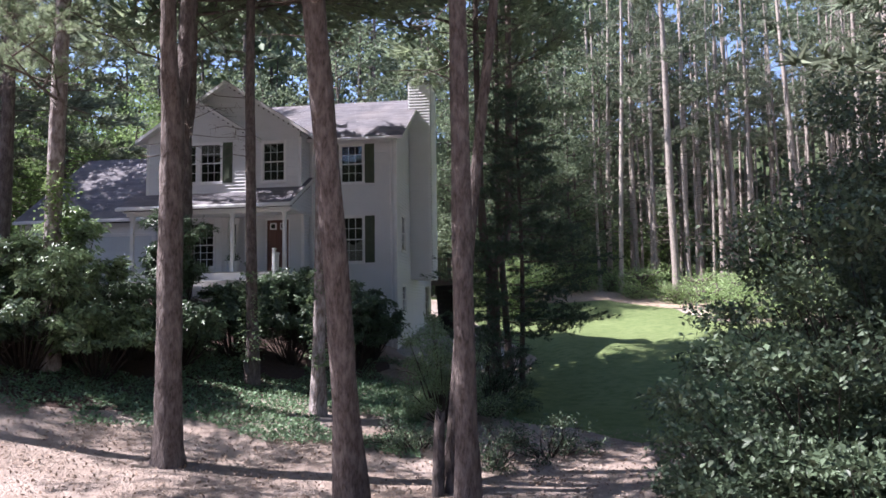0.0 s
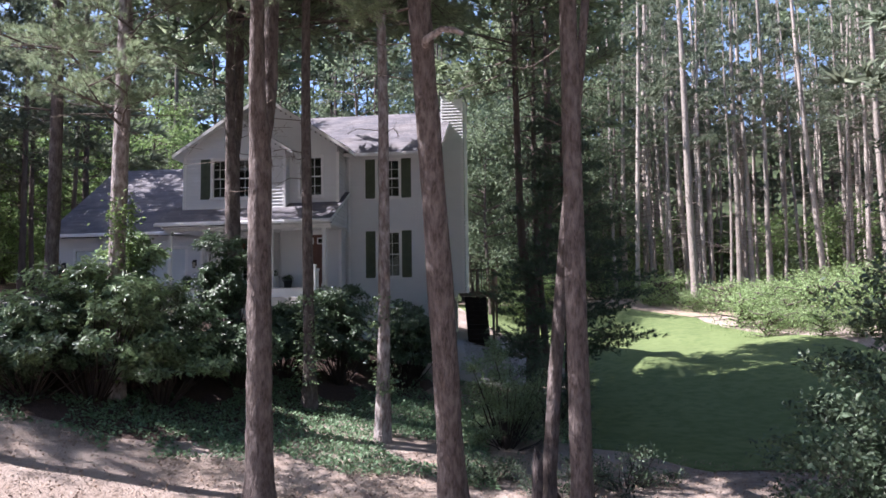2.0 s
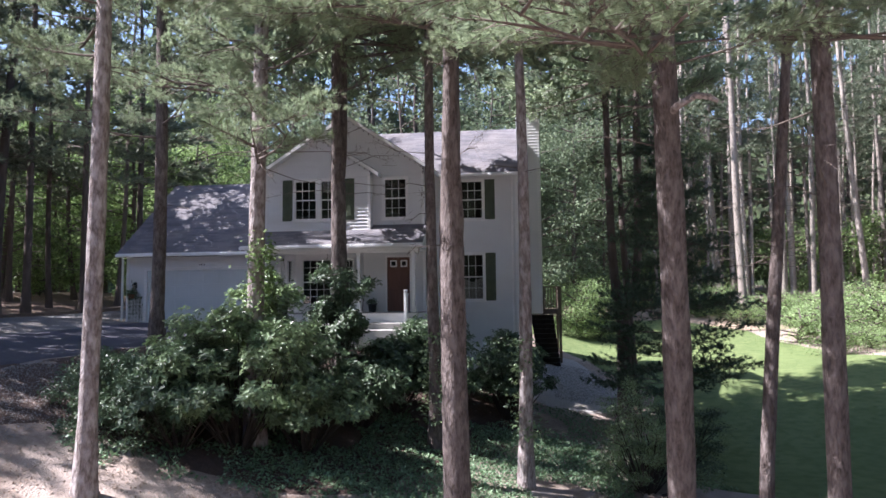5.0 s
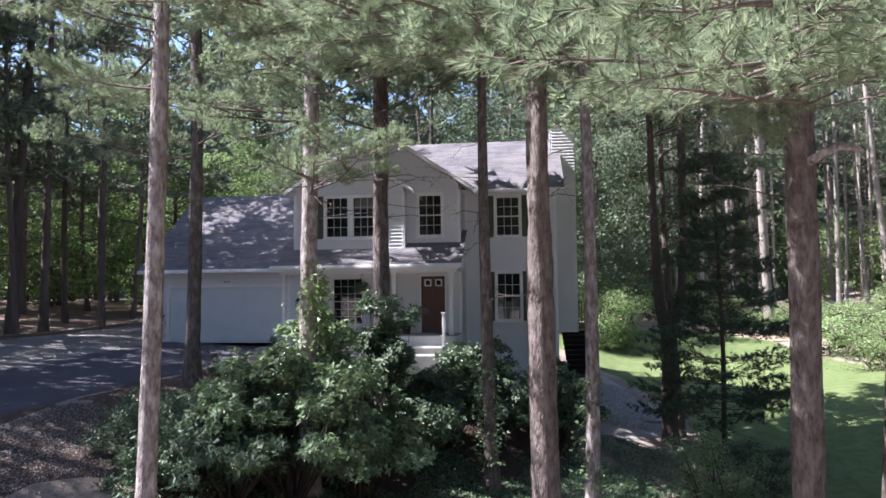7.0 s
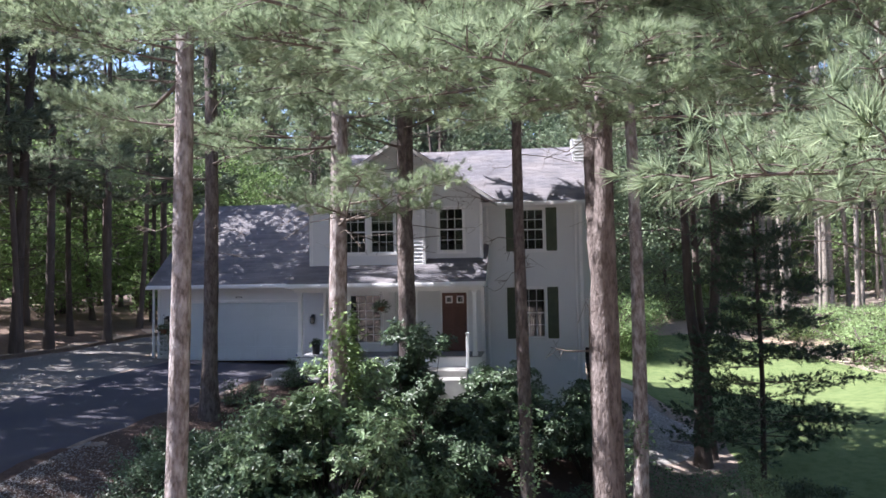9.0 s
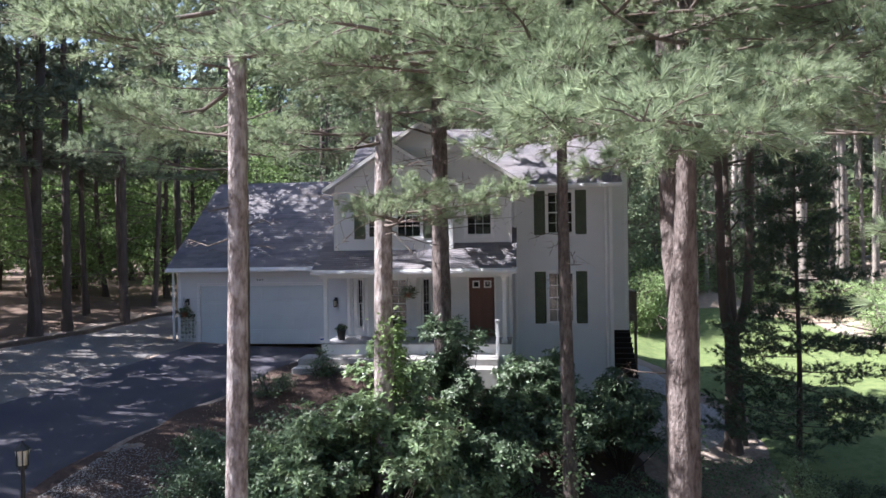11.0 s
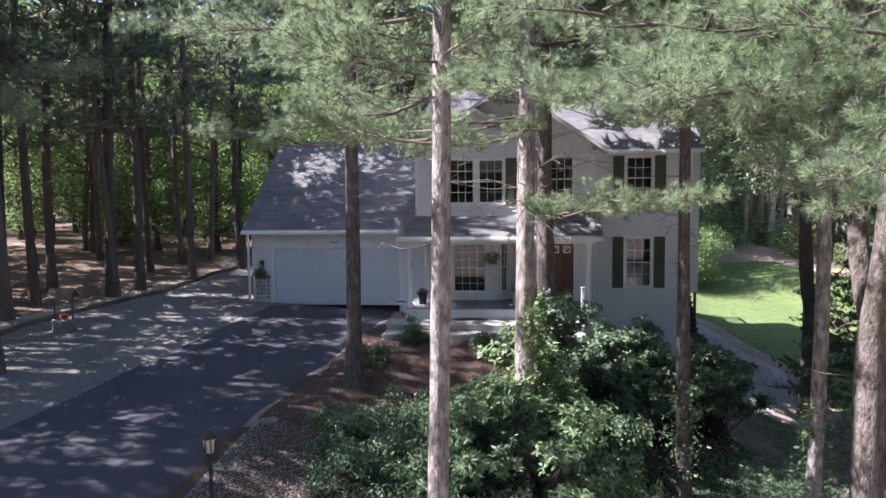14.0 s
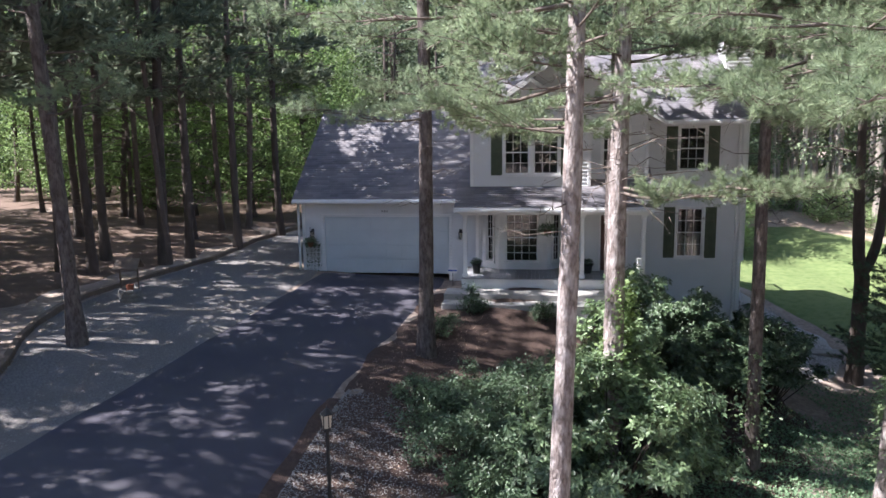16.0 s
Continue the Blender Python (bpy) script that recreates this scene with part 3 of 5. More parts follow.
# corner boards, gutters, downpipes
for u, v, z0, z1 in ((0.94 - 0.035, 2.92, 3.25, 11.8), (-0.01, -0.01, -0.6, 8.6), (-3.5, -1.1, 6.35, 8.6), (-5.47, GAB_V, 6.35, 8.5), (-9.48, GAB_V, 6.35, 8.5), (-16.33, GAR_V, 2.5, 5.75), (-3.52, DOOR_V - 0.02, 3.4, 5.66), (-9.4, -0.12, 3.4, 5.66)):
    part("corner_board", box_mesh("corner_board", "trim", u - 0.07, u + 0.045, v - 0.045, v + 0.07, z0, z1, bevel=0.008), house)
for nm, a, b, v, z in (("gutter", -16.65, -10.05, 0.30, 5.80), ("gutter", -10.0, -3.3, -2.80, 5.76), ("gutter", -2.95, 0.35, -0.40, 8.60)):
    bm = bmesh.new()
    box(bm, a, b, v - 0.06, v + 0.04, z - 0.06, z + 0.05, 0.015)
    part(nm, bm_mesh(nm, bm, "trim"), house)
for nm, u, v, z0, z1 in (("downpipe", -16.5, 0.6, 2.7, 5.75), ("downpipe", -3.35, -0.06, 1.5, 8.55), ("downpipe", -0.2, -0.06, 0.2, 8.55)):
    bm = bmesh.new()
    box(bm, u - 0.04, u + 0.04, v - 0.04, v + 0.03, z0, z1, 0.012)
    part(nm, bm_mesh(nm, bm, "trim"), house)

# chimney chase on the side wall
siding("chimney_chase", (0.0, 2.9), (0.95, 2.9), 3.25, 11.8, depth=0.02)
siding("chimney_chase", (0.95, 2.9), (0.95, 4.5), 3.25, 11.8, depth=0.02)
siding("chimney_chase", (0.95, 4.5), (0.0, 4.5), 3.25, 11.8, depth=0.02)
siding("chimney_chase", (0.0, 4.5), (0.0, 2.9), 9.0, 11.8, depth=0.02)
bm = bmesh.new()
box(bm, -0.06, 1.01, 2.84, 4.56, 11.8, 11.86, 0.01)
part("chimney_cap", bm_mesh("chimney_cap", bm, "dark"), house, "dark metal chimney cap")
part("chase_floor", box_mesh("chase_floor", "trim", 0.0, 0.96, 2.89, 4.51, 3.2, 3.27), house)
# front door
bm = bmesh.new()
box(bm, -5.04, -4.98, DOOR_V - 0.05, DOOR_V + 0.14, 3.4, 5.55, 0.006)
box(bm, -4.10, -4.04, DOOR_V - 0.05, DOOR_V + 0.14, 3.4, 5.55, 0.006)
box(bm, -4.98, -4.10, DOOR_V - 0.05, DOOR_V + 0.14, 5.47, 5.55, 0.006)
frame_ob = part("door_frame", bm_mesh("door_frame", bm, "trim"), house)
bm = bmesh.new()
box(bm, -4.98, -4.10, DOOR_V + 0.02, DOOR_V + 0.07, 3.42, 5.47, 0.004)
for a, b, c, d in ((-4.88, -4.6, 3.55, 4.2), (-4.48, -4.2, 3.55, 4.2), (-4.88, -4.6, 4.3, 5.0), (-4.48, -4.2, 4.3, 5.0)):
    box(bm, a, b, DOOR_V + 0.005, DOOR_V + 0.03, c, d, 0.012)
door = part("door", bm_mesh("door", bm, "door"), house, "closed brown panelled front door")
for a in (-4.86, -4.46):
    bm = bmesh.new()
    box(bm, a, a + 0.26, DOOR_V + 0.0, DOOR_V + 0.03, 5.1, 5.36, 0.008)
    lite = part("door_light_frame", bm_mesh("door_light_frame", bm, "trim"), door)
    part("pane", box_mesh("pane", "glass", a + 0.05, a + 0.21, DOOR_V - 0.006, DOOR_V - 0.002, 5.15, 5.31), door)
    # black sheet standing in for the unlit hall behind the pane
    part("door_light_backing", box_mesh("door_light_backing", "dark", a + 0.05, a + 0.21, DOOR_V - 0.001, DOOR_V + 0.0, 5.15, 5.31), door)
bm = bmesh.new()
cyl(bm, 0, 0, -0.05, 0.03, 0.03)
bm.transform(pose(-4.16, DOOR_V, 4.35, 90))
part("door_handle", bm_mesh("door_handle", bm, "dark"), door)

# garage door: four panel rows
gdoor = part("garage_door", box_mesh("garage_door", "garage", -15.5, -10.58, GAR_V + 0.06, GAR_V + 0.11, 2.95, 5.18), house, "closed white sectional garage door")
for r in range(4):
    z0 = 2.96 + r * 0.552
    part("door_section", box_mesh("door_section", "garage", -15.49, -10.59, GAR_V + 0.035, GAR_V + 0.062, z0 + 0.006, z0 + 0.546, bevel=0.008), gdoor)
    for c in range(8):
        u0 = -15.42 + c * 0.612
        part("raised_panel", box_mesh("raised_panel", "garage", u0, u0 + 0.53, GAR_V + 0.026, GAR_V + 0.037, z0 + 0.1, z0 + 0.45, bevel=0.006), gdoor)
bm = bmesh.new()
box(bm, -15.62, -15.5, GAR_V - 0.03, GAR_V + 0.14, 2.9, 5.3, 0.006)
box(bm, -10.58, -10.46, GAR_V - 0.03, GAR_V + 0.14, 2.9, 5.3, 0.006)
box(bm, -15.5, -10.58, GAR_V - 0.03, GAR_V + 0.14, 5.18, 5.3, 0.006)
part("garage_door_frame", bm_mesh("garage_door_frame", bm, "trim"), house)
for k in range(3):
    part("number_bar", box_mesh("number_bar", "dark", -13.2 + k * 0.1, -13.16 + k * 0.1, GAR_V - 0.04, GAR_V + 0.0, 5.37, 5.43), house, "small dark bar above the garage door")

# porch floor boards, skirt, posts, steps
pf = part("porch_floor", box_mesh("porch_floor", "trim", -9.8, -3.5, -2.36, -0.1, 1.6, 3.372), house, "grey porch floor with white skirt board")
board = box_mesh("floor_board", "porch", 0, 0.136, -2.42, DOOR_V + 0.55, 3.374, 3.4, bevel=0.004)
for k in range(45):
    part("floor_board", board, pf, m=pose(-9.8 + k * 0.14, 0, 0))
for u in (-9.68, -5.72, -3.72):
    bm = bmesh.new()
    box(bm, u - 0.065, u + 0.065, -2.265, -2.135, 3.4, 5.58, 0.01)
    box(bm, u - 0.09, u + 0.09, -2.29, -2.11, 3.4, 3.52, 0.01)
    box(bm, u - 0.09, u + 0.09, -2.29, -2.11, 5.48, 5.58, 0.01)
    part("porch_post", bm_mesh("porch_post", bm, "trim"), house, "square white porch post")
for k, (v0, v1, z) in enumerate(((-3.35, -2.42, 3.05), (-4.0, -3.35, 2.85))):
    part("step", box_mesh("step", "concrete", -10.3, -3.9 + 0.0, v0, v1, z - 0.6, z, bevel=0.02), house, "pale concrete porch step")
# short rail beside the door steps
bm = bmesh.new()
box(bm, -3.98, -3.88, -2.75, -2.65, 3.0, 4.15, 0.01)
box(bm, -4.0, -3.86, -2.77, -2.63, 4.15, 4.2, 0.01)
rail = part("rail_post", bm_mesh("rail_post", bm, "trim"), house, "white newel post with a short rail")
part("hand_rail", box_mesh("hand_rail", "trim", -3.96, -3.9, -2.66, -2.2, 4.0, 4.08, bevel=0.01), rail)
for k in range(3):
    part("baluster", box_mesh("baluster", "trim", -3.945, -3.915, -2.55 + k * 0.13, -2.52 + k * 0.13, 3.4, 4.0), rail)

# deck and stair behind the chimney
deck = new("deck")
deck.matrix_basis = HOUSE @ pose(0.2, 1.7, 0)
tagged(deck, "raised brown wooden deck with railing and stair behind the house", "deck")
for k in range(14):
    part("deck_board", box_mesh("deck_board", "deckwood", 0.05, 1.75, 5.6 + k * 0.24, 5.82 + k * 0.24, 3.28, 3.32), deck)
part("deck_frame", box_mesh("deck_frame", "deckwood", 0.05, 1.75, 5.6, 8.95, 3.08, 3.27), deck)
for u, v in ((1.68, 5.68), (1.68, 8.85), (0.9, 5.68)):
    part("deck_post", box_mesh("deck_post", "deckwood", u - 0.06, u + 0.06, v - 0.06, v + 0.06, 0.0, 4.4, bevel=0.008), deck)
part("top_rail", box_mesh("top_rail", "deckwood", 0.05, 1.75, 5.6, 5.72, 4.36, 4.41), deck)
part("top_rail", box_mesh("top_rail", "deckwood", 1.63, 1.75, 5.73, 8.95, 4.36, 4.41), deck)
for k in range(13):
    part("deck_baluster", box_mesh("deck_baluster", "deckwood", 0.1 + k * 0.125, 0.14 + k * 0.125, 5.64, 5.68, 3.32, 4.36), deck)
for k in range(22):
    part("deck_baluster", box_mesh("deck_baluster", "deckwood", 1.67, 1.71, 5.85 + k * 0.14, 5.89 + k * 0.14, 3.32, 4.36), deck)
# treads and risers in shadow colour stand in for the dark below the deck
for k in range(13):
    x0, v0, z0_ = 0.3 + 0.025 * k, 5.55 - 0.1 * k, 3.02 - 0.22 * k
    part("stair_tread", box_mesh("stair_tread", "stairwood_shadowed", x0, x0 + 1.05, v0 - 0.26, v0, z0_, z0_ + 0.04), deck)
    part("stair_riser", box_mesh("stair_riser", "stairwood_shadowed", x0, x0 + 1.05, v0 - 0.02, v0 - 0.001, z0_ - 0.22, z0_ - 0.002), deck)

# ---------- foliage ----------
def unit(v):
    return v / np.maximum(np.linalg.norm(v, axis=-1, keepdims=True), 1e-9)


def needles(points, dirs, per, length, width, rng, spread=0.9):
    """Tufts of thin pointed triangles at points, fanned round dirs."""
    n = len(points)
    p = np.repeat(points, per, 0)
    d = unit(np.repeat(dirs, per, 0) + rng.normal(0, spread * 0.55, (n * per, 3)))
    ln = length * rng.uniform(0.7, 1.2, (n * per, 1))
    side = unit(np.cross(d, rng.normal(0, 1, (n * per, 3)))) * width
    v = np.stack([p - side, p + side, p + d * ln], 1).reshape(-1, 3)
    return v, np.arange(len(v)).reshape(-1, 3)


def leaves(points, dirs, size, rng, aspect=0.45):
    """Folded pointed leaves: two triangles each."""
    n = len(points)
    d = unit(dirs + rng.normal(0, 0.45, (n, 3)))
    up = unit(np.array([0, 0, 1.0]) + rng.normal(0, 0.5, (n, 3)))
    s = unit(np.cross(d, up))
    nn = np.cross(s, d)
    ln = size * rng.uniform(0.65, 1.25, (n, 1))
    w = ln * aspect
    mid = points + d * ln * 0.45
    v = np.stack([points, mid + s * w * 0.5 + nn * w * 0.12, points + d * ln - nn * ln * 0.12, mid - s * w * 0.5 + nn * w * 0.12], 1).reshape(-1, 3)
    i = np.arange(n)[:, None] * 4
    return v, np.concatenate([i + [0, 1, 2], i + [0, 2, 3]], 1).reshape(-1, 3)


def spray(rng, L=2.4, twigs=26, tufts=8, per=29, nl=0.125, nw=0.0044, twig_wood=True):
    """One pine bough along +x: limb wood (quads) and needles (triangles)."""
    t = np.linspace(0, 1, 7)
    axis = np.stack([t * L, 0.10 * L * np.sin(t * 2.2 + rng.uniform(0, 6)) * t, 0.07 * L * (t ** 2) * rng.uniform(-0.6, 1.4)], 1)
    wood = [tube(axis, 0.022 * (1.05 - t), 5)] if twig_wood else [tube(axis[::2], 0.022 * (1.05 - t[::2]), 3)]
    pts, dirs = [], []
    for k in range(twigs):
        f = 0.28 + 0.72 * (k + rng.uniform(0, 1)) / twigs
        b = np.array([np.interp(f, t, axis[:, i]) for i in range(3)])
        side = 1 if k % 2 else -1
        a = rng.uniform(0.35, 1.0) * side
        ln = L * (0.16 + 0.30 * (1 - f) + 0.10 * rng.random()) * rng.uniform(0.7, 1.15)
        d = np.array([math.cos(a), math.sin(a), rng.uniform(-0.3, 0.6)])
        d /= np.linalg.norm(d)
        e = b + d * ln
        if twig_wood:
            wood.append(tube(np.stack([b, (b + e) / 2 + [0, 0, 0.02], e]), [0.008, 0.005, 0.003], 3))
        for j in range(tufts):
            g = 0.22 + 0.78 * (j + 0.7) / tufts
            pts.append(b + d * ln * g + rng.normal(0, 0.045, 3) + [0, 0, 0.03])
            dirs.append(unit(d + rng.normal(0, 0.3, 3) + [0, 0, 0.25]))
    return join(wood), needles(np.array(pts), np.array(dirs), per, nl, nw, rng)


def place(vf, m):
    v, f = vf
    return v @ np.array(m.to_3x3()).T + np.array(m.translation), f


srng = np.random.default_rng(11)
FINE = [spray(srng) for _ in range(5)]
MID = [spray(srng, 2.4, 17, 6, 12, 0.17, 0.012) for _ in range(4)]
TIPS = [spray(srng, 1.4, 13, 6, 27, 0.135, 0.0034) for _ in range(5)]
COARSE = [spray(srng, 2.4, 10, 4, 5, 0.35, 0.040, False) for _ in range(5)]
BOUGH_MESH = {}
for _kind in (FINE, TIPS, MID, COARSE):
    for _k, (_w, _n) in enumerate(_kind):
        BOUGH_MESH[id(_kind), _k] = (tri_mesh("branch", *_w, "twig"), tri_mesh("needles", *_n, "needle"))


def bough(kind, start, tip, k, roll=0.0):
    """Matrix and template for a bough from start to tip."""
    s, t = Vector(start), Vector(tip)
    d = t - s
    L = d.length
    q = d.to_track_quat("X", "Z").to_matrix().to_4x4()
    return Matrix.Translation(s) @ q @ pose(0, 0, 0, roll) @ Matrix.Diagonal((L / 2.4, max(0.75, L / 2.9), max(1.0, L / 2.8), 1)), kind[k % len(kind)]


def trunk_line(x, y, z0, height, lean=(0, 0), bend=0.05, rng=None, n=14):
    t = np.linspace(0, 1, n)
    ph = rng.uniform(0, 6, 2)
    return np.stack([x + lean[0] * t * height + bend * np.sin(t * 7 + ph[0]), y + lean[1] * t * height + bend * np.sin(t * 6 + ph[1]), z0 - 0.25 + t * (height + 0.25)], 1)


def on_line(line, z):
    return np.array([np.interp(z, line[:, 2], line[:, i]) for i in range(3)])


def trunk_radii(line, r):
    h = (line[:, 2] - line[0, 2]) / (line[-1, 2] - line[0, 2])
    fl = 1 + 0.55 * np.exp(-(line[:, 2] - line[0, 2]) / 0.35)
    return r * fl * (1 - 0.76 * h ** 1.5)


def rough_tube(line, radii, seg, rng):
    """A trunk with finer rings and an uneven, furrowed surface."""
    t = np.linspace(0, 1, len(line))
    tt = np.linspace(0, 1, len(line) * 3)
    line = np.stack([np.interp(tt, t, line[:, i]) for i in range(3)], 1)
    radii = np.interp(tt, t, radii)
    v, f = tube(line, radii, seg)
    c = np.repeat(line, seg, 0)
    rr = 1 + rng.normal(0, 0.03, len(v)) + 0.05 * np.sin(np.tile(np.arange(seg), len(line)) * 2.0 + np.repeat(tt * 9, seg))
    return c + (v - c) * rr[:, None], f


def add_bough(tree, kind, start, tip, k, roll):
    """A bough as a part of the tree: its branch, and the needles on it. A long bough is a bare limb that carries several sprays."""
    start, tip = np.array(start, float), np.array(tip, float)
    way = tip - start
    L = np.linalg.norm(way)
    if kind is not FINE or L < 2.5:
        m, _ = bough(kind, start, tip, k, roll)
        wood, green = BOUGH_MESH[id(kind), k % len(kind)]
        part("needles", green, part("branch", wood, tree, m=m))
        return
    rng = np.random.default_rng(int(L * 1000) + k)
    t = np.linspace(0, 1, 7)
    axis = start + way * t[:, None] + np.stack([0 * t, 0 * t, -0.05 * L * np.sin(t * 3.14)], 1) + rng.normal(0, 0.03, (7, 3)) * t[:, None]
    v, f = tube(axis, 0.035 * (1.08 - t), 6)
    limb = part("branch", tri_mesh("branch", v, f, "twig"), tree)
    d = way / L
    flat = unit(np.array([-d[1], d[0], 0.0]))
    n = 3 + int((L - 2.0) * 1.15)
    for i in range(n):
        g = 0.30 + 0.68 * i / (n - 1)
        b = np.array([np.interp(g, t, axis[:, a]) for a in range(3)])
        side = (1 if (i + k) % 2 else -1) * rng.uniform(0.35, 0.95) * (1 - 0.75 * (i == n - 1))
        e = unit(d + flat * side + [0, 0, rng.uniform(-0.12, 0.18)]) * rng.uniform(1.15, 1.7) * (1.15 - 0.3 * g)
        q = Vector(e).to_track_quat("X", "Z").to_matrix().to_4x4()
        m = Matrix.Translation(b) @ q @ pose(0, 0, 0, rng.uniform(-18, 18)) @ Matrix.Diagonal((np.linalg.norm(e) / 1.4, 1, 1, 1))
        wood, green = BOUGH_MESH[id(TIPS), (i + k) % len(TIPS)]
        part("needles", green, limb, m=m)
        part("twig", wood, limb, m=m)


def pine(name, x, y, r, height, seed, label, crown_from=11.0, boughs=(), lean=(0, 0), bark="bark", fork=None, dead=6, dead_z=(3.5, 8.0), n_crown=34, crown_kind=None, reach=3.0, z0=None, bend=0.05, dead_len=1.3, wild=None, high=0):
    """A near pine. boughs: (start height, tip) of boughs with fine needles. high: number of boughs added up high for
    shade.
    """
    rng = np.random.default_rng(seed)
    z0 = gz(x, y) if z0 is None else z0
    tree = new(name)
    tree.location = (x, y, z0)
    tagged(tree, label, "pine tree")
    off = np.array([x, y, z0])
    line = trunk_line(x, y, z0, height, lean, bend, rng)
    radii = trunk_radii(line, r)
    if fork:
        t = np.linspace(0, 1, 40)
        line = np.stack([np.interp(t, np.linspace(0, 1, len(line)), line[:, i]) for i in range(3)], 1)
        radii = trunk_radii(line, r)
        over = 1 - np.exp(-np.maximum(line[:, 2] - fork[0], 0) / 0.75)
        radii = radii * (1 - 0.36 * over)
        line[:, 0] -= fork[1] * 0.5 * over
        line[:, 1] -= fork[2] * 0.5 * over
    v, f = rough_tube(line, radii, 14, rng)
    part("trunk", tri_mesh("trunk", v - off, f, bark, True), tree)
    if fork:
        fz, fx, fy = fork
        b = on_line(line, fz)
        tt = np.linspace(0, 1, 18)[:, None] ** 1.6
        rise = tt * (height - fz) * 0.95
        away = 1 - np.exp(-rise / 0.75) + rise * 0.02
        fl = b + np.concatenate([fx * away, fy * away, rise], 1)
        v, f = rough_tube(fl, r * 0.66 * (1 - 0.6 * tt[:, 0]), 12, rng)
        part("second_stem", tri_mesh("second_stem", v - off, f, bark, True), tree)
    wood = []
    for i, (sz, tip) in enumerate(boughs):
        add_bough(tree, FINE, on_line(line, sz) - off, np.array(tip) - off, i + seed, rng.uniform(-15, 15))
    if wild:
        n_w, zl, zh, a0, a1, l0, l1 = wild
        for i in range(n_w):
            s = on_line(line, zl + (zh - zl) * (i + rng.random()) / n_w)
            a = radians(rng.uniform(a0, a1))
            ln = rng.uniform(l0, l1)
            tip = s + np.array([math.cos(a) * ln, math.sin(a) * ln, ln * rng.uniform(-0.08, 0.14)])
            add_bough(tree, FINE, s - off, tip - off, i + seed, rng.uniform(-15, 15))
    top = line[-1][2]
    for i in range(n_crown):
        g = (i + rng.random()) / n_crown
        z = crown_from + g * (top - crown_from)
        s = on_line(line, z)
        a = rng.uniform(0, 6.283)
        ln = reach * (1.05 - 0.75 * g) * rng.uniform(0.7, 1.2)
        tip = s + np.array([math.cos(a) * ln, math.sin(a) * ln, ln * rng.uniform(-0.1, 0.25)])
        add_bough(tree, crown_kind or COARSE, s - off, tip - off, i, rng.uniform(-20, 20))
    # extra coarse boughs, mostly above the view, added to throw shade
    for i in range(high):
        z = max(crown_from, 11.8) + (i + rng.random()) / high * (top - max(crown_from, 11.8) - 0.5)
        s = on_line(line, z)
        a = rng.uniform(0, 6.283)
        ln = reach * rng.uniform(0.7, 1.25) * (1.1 - 0.5 * i / high)
        tip = s + np.array([math.cos(a) * ln, math.sin(a) * ln, ln * rng.uniform(-0.1, 0.25)])
        add_bough(tree, COARSE, s - off, tip - off, i, rng.uniform(-20, 20))
    for i in range(dead):
        z = rng.uniform(*dead_z)
        s = on_line(line, z)
        a = rng.uniform(0, 6.283)
        ln = rng.uniform(0.35, 1.0) * dead_len
        d = np.array([math.cos(a), math.sin(a), rng.uniform(-0.25, 0.3)])
        mid = s + d * ln * 0.55 + rng.normal(0, 0.12, 3)
        e = s + d * ln + [0, 0, rng.uniform(-0.2, 0.15)]
        wood.append(tube(np.stack([s, mid, e]), [0.012, 0.008, 0.003], 4))
        for _ in range(3):
            w = mid + (e - mid) * rng.random()
            wood.append(tube(np.stack([w, w + rng.normal(0, 0.1, 3) + d * 0.1, w + rng.normal(0, 0.16, 3) + d * 0.25]), [0.006, 0.004, 0.002], 3))
    if wood:
        v, f = join(wood)
        tagged(part("dead_twigs", tri_mesh("dead_twigs", v - off, f, "twig"), tree), kind="stuff")
    return tree

# ---------- near pines ----------
tree_a = pine("pine_tree", -4.69, 12.27, 0.225, 24, 1, "tall brown-barked pine forking into two stems", 15.0,
     [(8.6, (-6.6, 9.0, 8.1)), (8.9, (-7.6, 9.6, 8.7)), (9.4, (-8.4, 10.8, 8.9)), (8.4, (-5.4, 8.6, 7.9)), (9.2, (-7.2, 8.2, 8.9)), (9.8, (-9.2, 9.8, 9.2)), (10.2, (-6.2, 9.2, 9.6)), (8.8, (-3.6, 9.2, 8.4)), (9.0, (-8.9, 9.5, 8.4)), (9.1, (-8.5, 8.8, 8.45)), (9.4, (-9.6, 10.1, 8.6)), (8.6, (-6.9, 7.9, 7.45)), (8.4, (-6.2, 7.6, 7.4)), (8.8, (-7.2, 7.9, 7.6)), (9.1, (-8.2, 9.8, 8.3))],
     fork=(5.5, 0.04, 0.6), high=50, reach=4.4, dead=5, dead_z=(4.5, 8), wild=(8, 8.8, 11.8, 175, 350, 2.6, 4.6), n_crown=9)
pine("pine_tree", -5.09, 18.76, 0.155, 20, 2, "slender dark pine trunk standing among the shrubs", 11.0, [], dead=13, dead_z=(5.5, 11), dead_len=1.6, crown_kind=MID, reach=4.6, n_crown=36, high=90)
